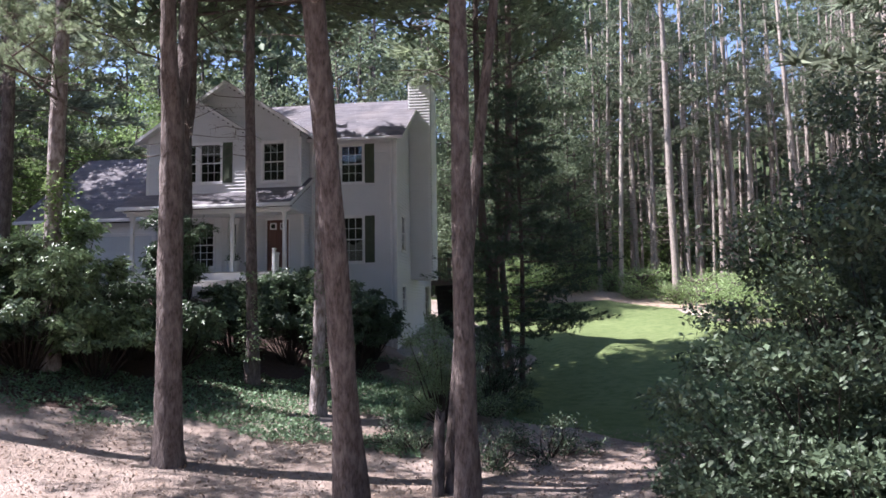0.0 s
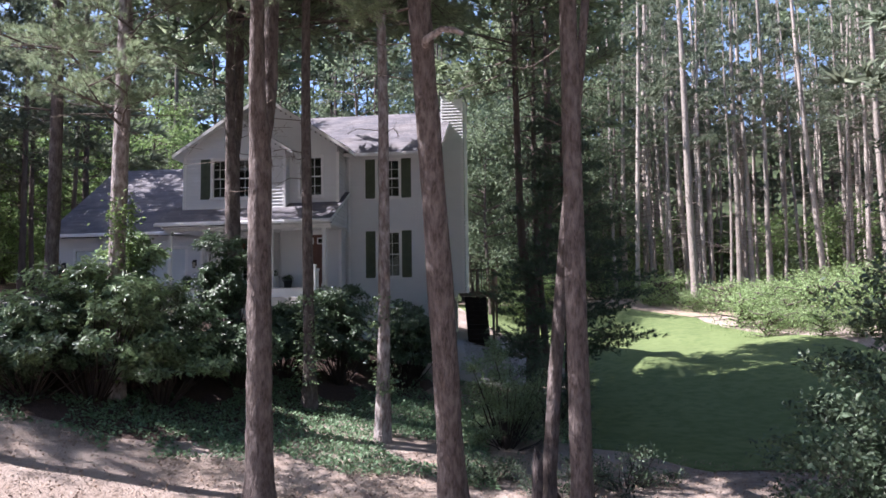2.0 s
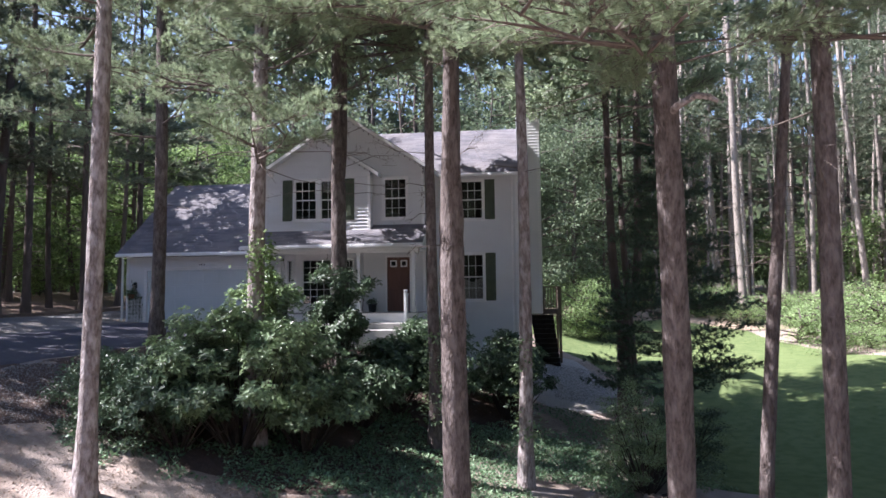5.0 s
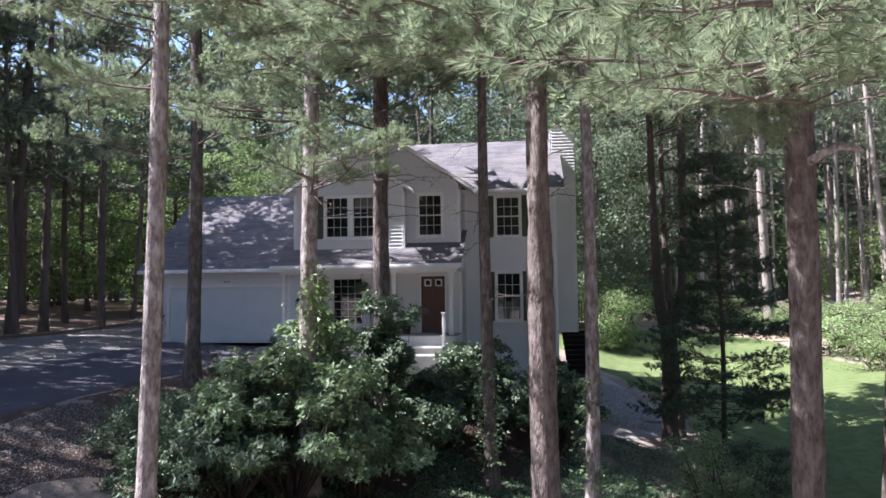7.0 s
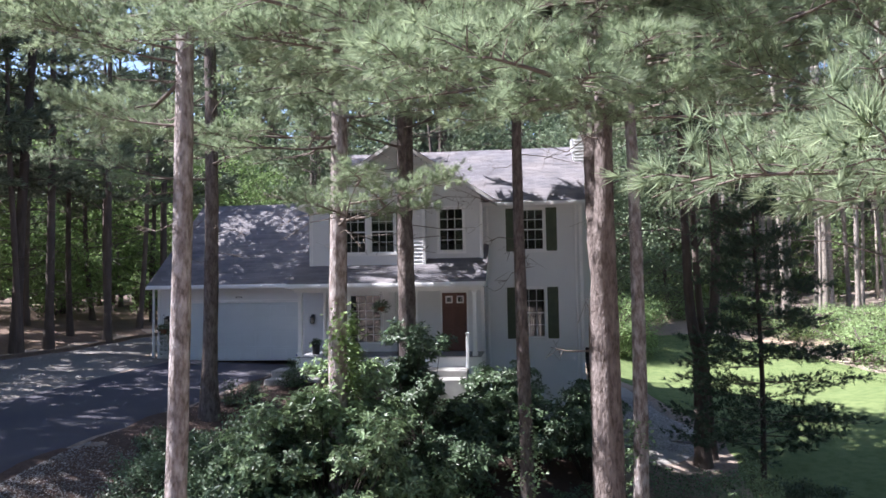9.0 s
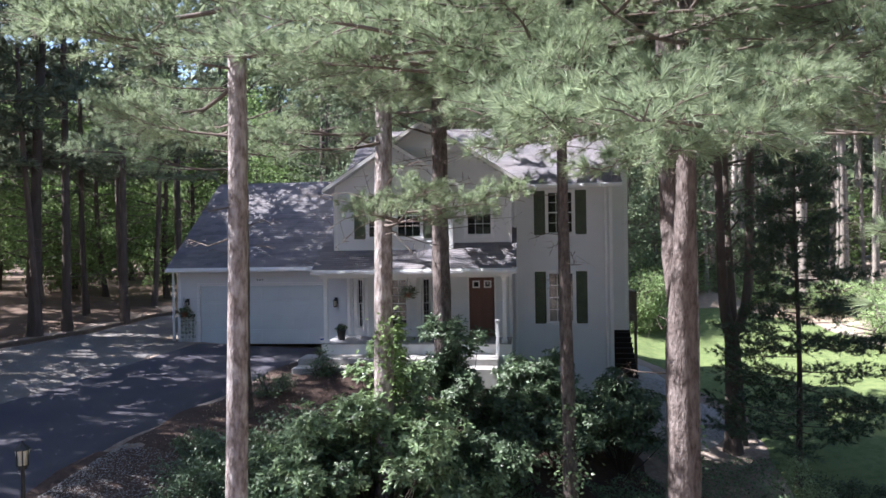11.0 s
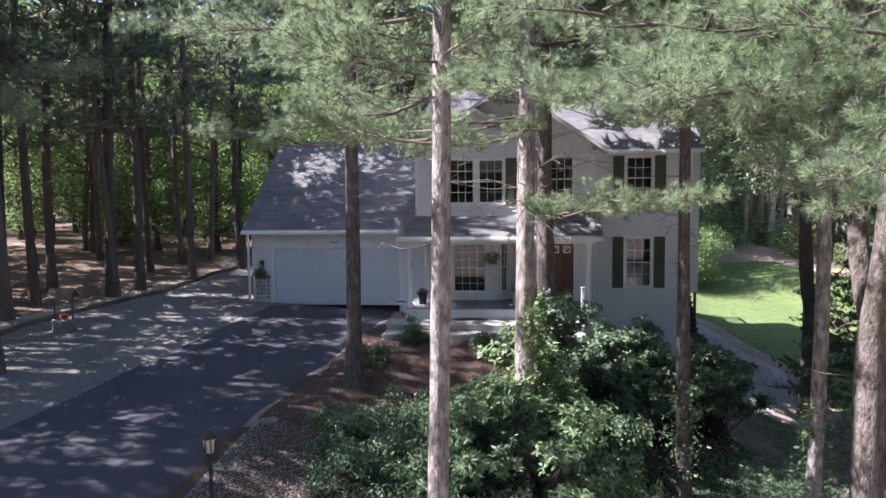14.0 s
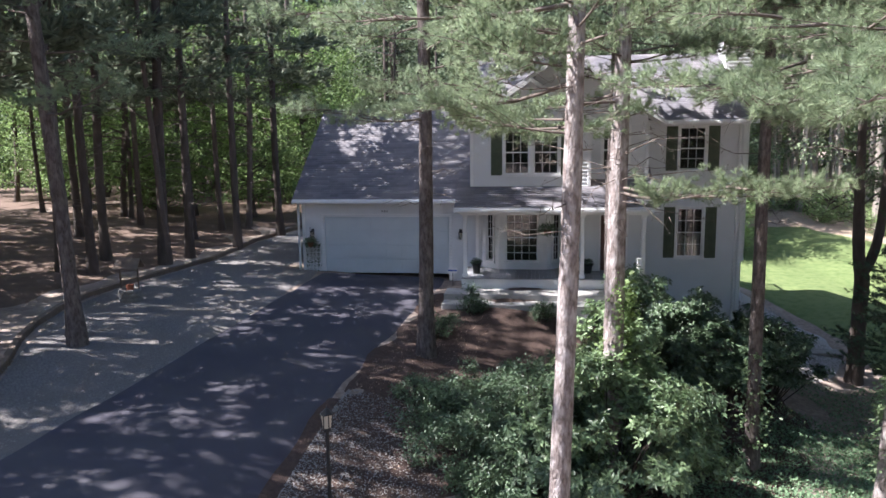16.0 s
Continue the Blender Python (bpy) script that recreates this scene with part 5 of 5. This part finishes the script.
shrub("oak_bush", 9.4, 14.2, 2.0, 10.0, 17000, 0.11, "leaf_oak", 86, "tall dark young oak with leaves down to the ground", 0.55, 150)
shrub("oak_bush", 3.0, 7.6, 0.9, 1.2, 4500, 0.10, "leaf_oak", 85, "low leafy oak shoots near the ground", 0.55, 24)
shrub("oak_bush", 4.0, 7.3, 1.75, 2.9, 22000, 0.085, "leaf_oak", 83, "shaded lower oak branches near the ground", 0.55, 64)
for i, (x, y, rad, h) in enumerate(((-11.6, 24.6, 0.55, 0.9), (-9.4, 24.0, 0.45, 0.7), (-13.2, 18.2, 0.5, 0.6), (-7.2, 23.6, 0.5, 0.9), (-12.6, 22.6, 0.55, 0.8))):
    shrub("shrub", x, y, rad, h, 1600, 0.08, "leaf", 90 + i, "small rounded shrub in the mulch bed", clumps=16)
for i, (x, y, rad, h) in enumerate(((0.8, 13.4, 0.9, 0.8), (2.0, 14.2, 1.0, 0.9), (-0.6, 14.6, 0.8, 0.7))):
    shrub("shrub", x, y, rad, h, 1500, 0.08, "leaf_oak", 100 + i, "low loose green shrub among the pine litter", clumps=20)

# ivy on three trunks
def ivy_on(x, y, r, z0, z1, n, seed, mat, label, loose=0.09):
    rng = np.random.default_rng(seed)
    clump = rng.uniform(0, 1, (14, 2)) * [z1 - z0, 6.283] + [z0, 0]
    pick = rng.integers(0, 14, n)
    zz = np.clip(clump[pick, 0] + rng.normal(0, 0.22, n), z0, z1)
    aa = clump[pick, 1] + rng.normal(0, 0.7, n)
    rr = r + rng.gamma(1.2, loose, n) * np.clip(1.2 - (zz - z0) / (z1 - z0) * 0.8, 0.25, 1)
    p = np.stack([np.cos(aa) * rr, np.sin(aa) * rr, zz], 1)
    d = unit(np.stack([np.cos(aa), np.sin(aa), rng.normal(0, 0.5, n)], 1))
    v, f = leaves(p, d, 0.10, rng, 0.7)
    ob = new("ivy", tri_mesh("ivy", v, f, mat))
    ob.location = (x, y, gz(x, y))
    tagged(ob, label, "ivy")


ivy_on(-9.02, 16.41, 0.2, 0.4, 4.7, 1500, 5, "leaf_light", "bright green ivy climbing a pale pine trunk", 0.12)
ivy_on(-2.96, 16.93, 0.13, 1.2, 3.4, 420, 6, "leaf_lit", "loose green ivy round a slim pine trunk")
ivy_on(-5.09, 18.76, 0.14, 0.7, 2.9, 520, 7, "leaf_lit", "green ivy leaves round a slender dark trunk", 0.12)

# ground cover, loose leaves and grass
def leaf_carpet(name, n, x0, x1, y0, y1, size, mat, label, seed, keep, lift=0.05, category="ground cover"):
    rng = np.random.default_rng(seed)
    x, y = rng.uniform(x0, x1, n), rng.uniform(y0, y1, n)
    k = keep(x, y)
    x, y = x[k], y[k]
    p = np.stack([x, y, ground_z(x, y) + rng.uniform(0.0, lift, len(x)) + 0.02], 1)
    d = unit(np.stack([rng.normal(0, 1, len(x)), rng.normal(0, 1, len(x)), rng.uniform(0.0, 0.9, len(x))], 1))
    v, f = leaves(p, d, size, rng, 0.6)
    return tagged(new(name, tri_mesh(name, v, f, mat)), label, category, kind="stuff")


def patchy(x, y):
    return np.sin(x * 1.1 + 0.7) * np.sin(y * 0.9 + x * 0.3) > -0.55


leaf_carpet("ground_cover", 30000, -9, -0.5, 14.0, 21.5, 0.085, "ivy", "low green ground cover under the pines", 200, lambda x, y: patchy(x, y) & (y > 14.6 + 0.25 * np.sin(x * 2.3) - 0.12 * (x + 5)))
leaf_carpet("ground_cover", 5000, -12.6, -5.5, 13.5, 15.8, 0.09, "ivy", "thin green weeds along the edge of the planting bed", 204, lambda x, y: (np.sin(x * 3.1) * np.sin(y * 2.7 + x) > -0.2) & (y > 13.7 + 0.35 * np.sin(x * 1.9)))
leaf_carpet("ground_cover", 14000, -4, 4, 18, 25.5, 0.08, "ivy", "shaded grass and weeds beside the lawn", 201, lambda x, y: patchy(x * 1.3, y) & (x < np.interp(y, *zip(*LAWN_L)) + 0.35 * np.sin(y * 2.1) + 0.2 * np.sin(y * 5.3)) & (x > -3.2 + 0.6 * np.sin(y * 1.7)))
leaf_carpet("leaf_litter", 15000, -13, 8, 8.5, 17, 0.06, "dryleaf", "scattered dry brown leaves and needles", 202, lambda x, y: y < np.interp(x, [-13, -11, -8, -5, -3, 0, 8], [14.0, 13.8, 14.2, 14.2, 15.6, 17, 16]) + 0.3 * np.sin(x * 2.1), 0.015, "litter")
leaf_carpet("leaf_litter", 9000, -16, -9, 8, 26, 0.05, "dryleaf", "scattered dry leaves in the planting bed", 203, lambda x, y: (x > np.interp(y, *zip(*ASPH_R)) + 0.05) & (x < np.interp(y, *zip(*ASPH_R)) + 2.6), 0.015, "litter")


def stones(name, n, xy, size, mat, label, seed):
    """Loose rounded stones, half sunk."""
    rng = np.random.default_rng(seed)
    x, y = xy(rng, n)
    s = size * rng.uniform(0.5, 1.4, (len(x), 1))
    c = np.stack([x, y, ground_z(x, y) + 0.045], 1)
    base = np.array([[1, 0, 0], [0, 1, 0], [-1, 0, 0], [0, -1, 0], [0, 0, 0.8]])
    v = (c[:, None, :] + base[None] * s[:, None, :] * rng.uniform(0.6, 1.3, (len(x), 5, 3))).reshape(-1, 3)
    i = np.arange(len(x))[:, None] * 5
    f = np.concatenate([i + [0, 1, 4], i + [1, 2, 4], i + [2, 3, 4], i + [3, 0, 4]], 1).reshape(-1, 3)
    return tagged(new(name, tri_mesh(name, v, f, mat)), label, "gravel", kind="stuff")


def gravel_xy(rng, n):
    y = rng.uniform(9, 34, n)
    l, r = np.interp(y, *zip(*EDGE_L)), np.minimum(np.interp(y, *zip(*ASPH_L)), np.interp(y, *zip(*GRAV_R)) + 0.3)
    return l + (r - l) * rng.random(n), y


stones("gravel_stones", 9000, gravel_xy, 0.022, "stone", "loose pale gravel stones of the parking strip", 300)


def shoulder_xy(rng, n):
    y = rng.uniform(9, 18, n)
    return np.interp(y, *zip(*ASPH_R)) + 0.05 + rng.random(n) ** 1.6 * 2.6, y


stones("gravel_stones", 11000, shoulder_xy, 0.017, "stone", "loose pale stones beside the lamp post", 301)
stones("gravel_stones", 4000, lambda rng, n: (rng.uniform(-0.5, 2.6, n), rng.uniform(27, 34, n)), 0.03, "stone", "loose grey gravel of the side path", 302)

# ---------- small things ----------
# timber edging along the gravel
edging = new("timber_edging")
tagged(edging, "low curved edging of weathered landscape timbers", "edging", kind="structure")
ey = np.concatenate([np.arange(9, 41, 1.6), [41]])
tm = box_mesh("timber", "timber", -0.5, 0.5, -0.09, 0.09, -0.08, 0.16, bevel=0.02)
for a, b in zip(ey, ey[1:]):
    xa, xb = np.interp([a, b], *zip(*EDGE_L))
    pa, pb = Vector((xa, a, gz(xa, a))), Vector((xb, b, gz(xb, b)))
    d = pb - pa
    ob = part("timber", tm, edging, m=Matrix.Translation((pa + pb) / 2) @ d.to_track_quat("X", "Z").to_matrix().to_4x4() @ Matrix.Diagonal((d.length * 1.01, 1, 1, 1)))

# lamp post beside the drive
lx, ly = -14.53, 13.84
lz = gz(lx, ly)
lamp = new("lamp_post")
lamp.location = (lx, ly, lz)
tagged(lamp, "thin dark lamp post with a small lantern beside the drive", "lamp post")
H = 3.62 - lz
bm = bmesh.new()
cyl(bm, 0, 0, -0.1, H - 0.36, 0.035, 0.03)
cyl(bm, 0, 0, 0.0, 0.12, 0.06, 0.045)
cyl(bm, 0, 0, H - 0.4, H - 0.34, 0.07, 0.07)
part("post", bm_mesh("post", bm, "dark"), lamp)
bm = bmesh.new()
cyl(bm, 0, 0, H - 0.34, H - 0.1, 0.07, 0.105, 6)
part("lantern_glass", bm_mesh("lantern_glass", bm, "lampglass"), lamp, "frosted lantern glass")
bm = bmesh.new()
cyl(bm, 0, 0, H - 0.1, H - 0.01, 0.13, 0.03, 6)
cyl(bm, 0, 0, H - 0.01, H + 0.04, 0.015, 0.01, 6)
for k in range(6):
    a = k * math.pi / 3
    box(bm, 0.088 * math.cos(a) - 0.008, 0.088 * math.cos(a) + 0.008, 0.088 * math.sin(a) - 0.008, 0.088 * math.sin(a) + 0.008, H - 0.35, H - 0.09)
part("lantern_cap", bm_mesh("lantern_cap", bm, "dark"), lamp, "dark lantern frame and cap")

# wishing-well planter on the gravel
wx, wy = -22.4, 24.6
well = new("wishing_well")
well.location = (wx, wy, gz(wx, wy) + 0.03)
well.scale = (0.78, 0.78, 1.05)
tagged(well, "small stone wishing-well planter with a little wooden roof", "garden ornament")
for row in range(3):
    for k in range(10):
        a = (k + 0.5 * (row % 2)) * math.pi / 5
        bm = bmesh.new()
        box(bm, -0.115, 0.115, -0.06, 0.06, 0, 0.12, 0.02)
        part("stone", bm_mesh("stone", bm, "stone"), well, m=pose(0.37 * math.cos(a), 0.37 * math.sin(a), row * 0.125, 0, 0, math.degrees(a) + 90))
for s in (-0.36, 0.36):
    part("well_post", box_mesh("well_post", "timber", s - 0.025, s + 0.025, -0.025, 0.025, 0.3, 1.05), well)
bm = bmesh.new()
for s in (-1, 1):
    vs = [bm.verts.new(p) for p in ((-0.5, 0, 1.3), (0.5, 0, 1.3), (0.5, s * 0.36, 1.02), (-0.5, s * 0.36, 1.02), (-0.5, 0, 1.27), (0.5, 0, 1.27), (0.5, s * 0.36, 0.99), (-0.5, s * 0.36, 0.99))]
    for q in ((0, 1, 2, 3), (7, 6, 5, 4), (3, 2, 6, 7), (0, 3, 7, 4), (1, 5, 6, 2)):
        bm.faces.new([vs[i] for i in q])
part("well_roof", bm_mesh("well_roof", bm, "timber"), well)
bm = bmesh.new()
cyl(bm, 0, 0, 0.3, 0.5, 0.13, 0.16)
part("bucket", bm_mesh("bucket", bm, "terracotta"), well, "small reddish bucket")

# stone slab and short path stones
bm = bmesh.new()
box(bm, -0.6, 0.6, -0.35, 0.35, -0.1, 0.14, 0.03)
slab = new("stone_slab", bm_mesh("stone_slab", bm, "stone"))
slab.matrix_basis = pose(2.1, 28.6, gz(2.1, 28.6), 0, 0, -8)
tagged(slab, "flat pale stone slab at the end of the gravel path", "slab")


def wall_lantern(u):
    ob = new("wall_lantern")
    ob.matrix_basis = HOUSE @ pose(u, GAR_V - 0.02, 4.55)
    tagged(ob, "black carriage lantern on the white siding", "wall lamp", "garage lanterns")
    bm = bmesh.new()
    box(bm, -0.06, 0.06, -0.02, 0.0, -0.1, 0.16, 0.006)
    box(bm, -0.012, 0.012, -0.14, -0.02, 0.12, 0.145)
    part("bracket", bm_mesh("bracket", bm, "dark"), ob)
    bm = bmesh.new()
    cyl(bm, 0, -0.14, -0.16, 0.04, 0.05, 0.075, 6)
    part("glass_shade", bm_mesh("glass_shade", bm, "lampglass"), ob, "seeded glass shade")
    bm = bmesh.new()
    cyl(bm, 0, -0.14, 0.04, 0.13, 0.1, 0.02, 6)
    cyl(bm, 0, -0.14, -0.2, -0.16, 0.03, 0.055, 6)
    for k in range(6):
        a = k * math.pi / 3
        box(bm, 0.068 * math.cos(a) - 0.006, 0.068 * math.cos(a) + 0.006, -0.14 + 0.068 * math.sin(a) - 0.006, -0.14 + 0.068 * math.sin(a) + 0.006, -0.17, 0.05)
    part("cage", bm_mesh("cage", bm, "dark"), ob)


wall_lantern(-15.98)
wall_lantern(-10.12)

# white lattice trellis with a climbing plant
tr = new("trellis")
tr.matrix_basis = HOUSE @ pose(-16.28, GAR_V - 0.07, 2.95)
tagged(tr, "white square lattice trellis against the garage wall", "trellis")
for k in range(5):
    part("slat", box_mesh("slat", "trim", k * 0.145 - 0.014, k * 0.145 + 0.014, -0.012, 0.0, 0, 1.05), tr)
for k in range(7):
    part("slat", box_mesh("slat", "trim", -0.02, 0.6, -0.024, -0.013, 0.06 + k * 0.15, 0.088 + k * 0.15), tr)


def hanging_basket(m, label, r=0.32, n=500, mat="leaf"):
    rng = np.random.default_rng(n)
    ob = new("hanging_basket")
    ob.matrix_basis = m
    tagged(ob, label, "plant")
    bm = bmesh.new()
    cyl(bm, 0, 0, -0.16, 0.0, 0.09, 0.15, 12)
    part("pot", bm_mesh("pot", bm, "terracotta"), ob)
    p = unit(rng.normal(0, 1, (n, 3))) * rng.uniform(0.3, 1, (n, 1)) * [r, r, r * 0.7]
    v, f = leaves(p, unit(p + [0, 0, 0.1]), 0.08, rng, 0.5)
    part("foliage", tri_mesh("foliage", v, f, mat), ob)
    v, f = join([tube(np.array([[0.14 * math.cos(a), 0.14 * math.sin(a), 0], [0.07 * math.cos(a), 0.07 * math.sin(a), 0.3], [0, 0, 0.6]]), [0.004] * 3, 3) for a in (0, 2.1, 4.2)])
    part("chains", tri_mesh("chains", v, f, "dark"), ob)


hanging_basket(HOUSE @ pose(-6.9, -2.1, 5.05), "green trailing plant in a basket hung under the porch eave")
hanging_basket(HOUSE @ pose(-16.0, GAR_V - 0.3, 4.2), "green climbing plant above the white trellis", 0.28, 420)


def porch_pot(u, v, r, h, mat, label, n=300):
    rng = np.random.default_rng(int(abs(u * 100)))
    ob = new("plant_pot")
    ob.matrix_basis = HOUSE @ pose(u, v, FLOOR_Z)
    tagged(ob, label, "plant pot")
    bm = bmesh.new()
    cyl(bm, 0, 0, 0, h, r * 0.8, r, 16)
    cyl(bm, 0, 0, h - 0.05, h, r * 1.08, r * 1.08, 16)
    part("pot", bm_mesh("pot", bm, mat), ob)
    p = unit(rng.normal(0, 1, (n, 3))) * rng.uniform(0.3, 1, (n, 1)) * r * 1.3
    p[:, 2] = np.abs(p[:, 2]) + h
    v_, f_ = leaves(p, unit(p - [0, 0, h]), 0.07, rng, 0.45)
    part("foliage", tri_mesh("foliage", v_, f_, "leaf"), ob)


porch_pot(-6.0, -1.5, 0.24, 0.45, "trim", "white round planter standing on the porch")
porch_pot(-5.45, -1.2, 0.16, 0.3, "dark", "dark plant pot beside the front door")
porch_pot(-9.35, -1.5, 0.15, 0.35, "dark", "dark plant pot at the porch corner")

# small yard sign by the drive's end
sg = new("yard_sign")
sg.matrix_basis = HOUSE @ pose(-10.35, -0.1, gz(-12.0, 28.7) + 0.03)
tagged(sg, "small white and blue yard sign on a thin stake", "sign")
part("stake", box_mesh("stake", "dark", -0.012, 0.012, -0.01, 0.01, -0.1, 0.55), sg)
part("sign_board", box_mesh("sign_board", "trim", -0.17, 0.17, -0.022, -0.011, 0.42, 0.62, bevel=0.004), sg)
part("sign_bar", box_mesh("sign_bar", "blue", -0.17, 0.17, -0.026, -0.0225, 0.49, 0.55), sg)

# leaves added behind the trellis as a dark backing for its gaps
vrng = np.random.default_rng(77)
vp = np.stack([vrng.uniform(-16.3, -15.68, 520), np.full(520, GAR_V - 0.05) + vrng.uniform(-0.01, 0.015, 520), 2.95 + vrng.beta(2.0, 1.3, 520) * 1.2], 1)
v, f = leaves(vp - [-16.0, GAR_V - 0.05, 2.95], unit(vrng.normal(0, 1, (520, 3)) * [1, 0.25, 1]), 0.07, vrng, 0.7)
leaf_backing = new("climbing_vine", tri_mesh("climbing_vine", v, f, "leaf"))
leaf_backing.matrix_basis = HOUSE @ pose(-16.0, GAR_V - 0.05, 2.95)
tagged(leaf_backing, "dark green leaves added behind the white trellis to darken its gaps", "plant")

# broken stump beside the thin leaning pine
def stump(x, y, r, h, seed, label):
    rng = np.random.default_rng(seed)
    ob = new("tree_stump")
    ob.location = (x, y, gz(x, y))
    tagged(ob, label, "stump")
    t = np.linspace(0, 1, 8)
    line = np.stack([0.05 * t, 0.02 * np.sin(t * 4), -0.15 + t * (h + 0.15)], 1)
    v, f = tube(line, r * (1.25 - 0.3 * t), 12)
    v = v * (1 + rng.normal(0, 0.02, (len(v), 1)))
    v[-12:, 2] += rng.uniform(-0.12, 0.08, 12)
    cap = len(v)
    v = np.concatenate([v, [[0.05, 0, h - 0.12]]])
    ring = np.arange(cap - 12, cap)
    f = np.concatenate([f, np.stack([ring, np.roll(ring, -1), np.full(12, cap), np.full(12, cap)], 1)[:, [0, 1, 2, 2]]])
    bm = bmesh.new()
    bv = [bm.verts.new(p) for p in v]
    for q in f:
        bm.faces.new([bv[a] for a in dict.fromkeys(int(a) for a in q)])
    part("trunk", bm_mesh("trunk", bm, "bark", True), ob)


stump(-0.14, 11.45, 0.085, 1.3, 9, "short broken grey-brown pine stump beside a thin trunk")
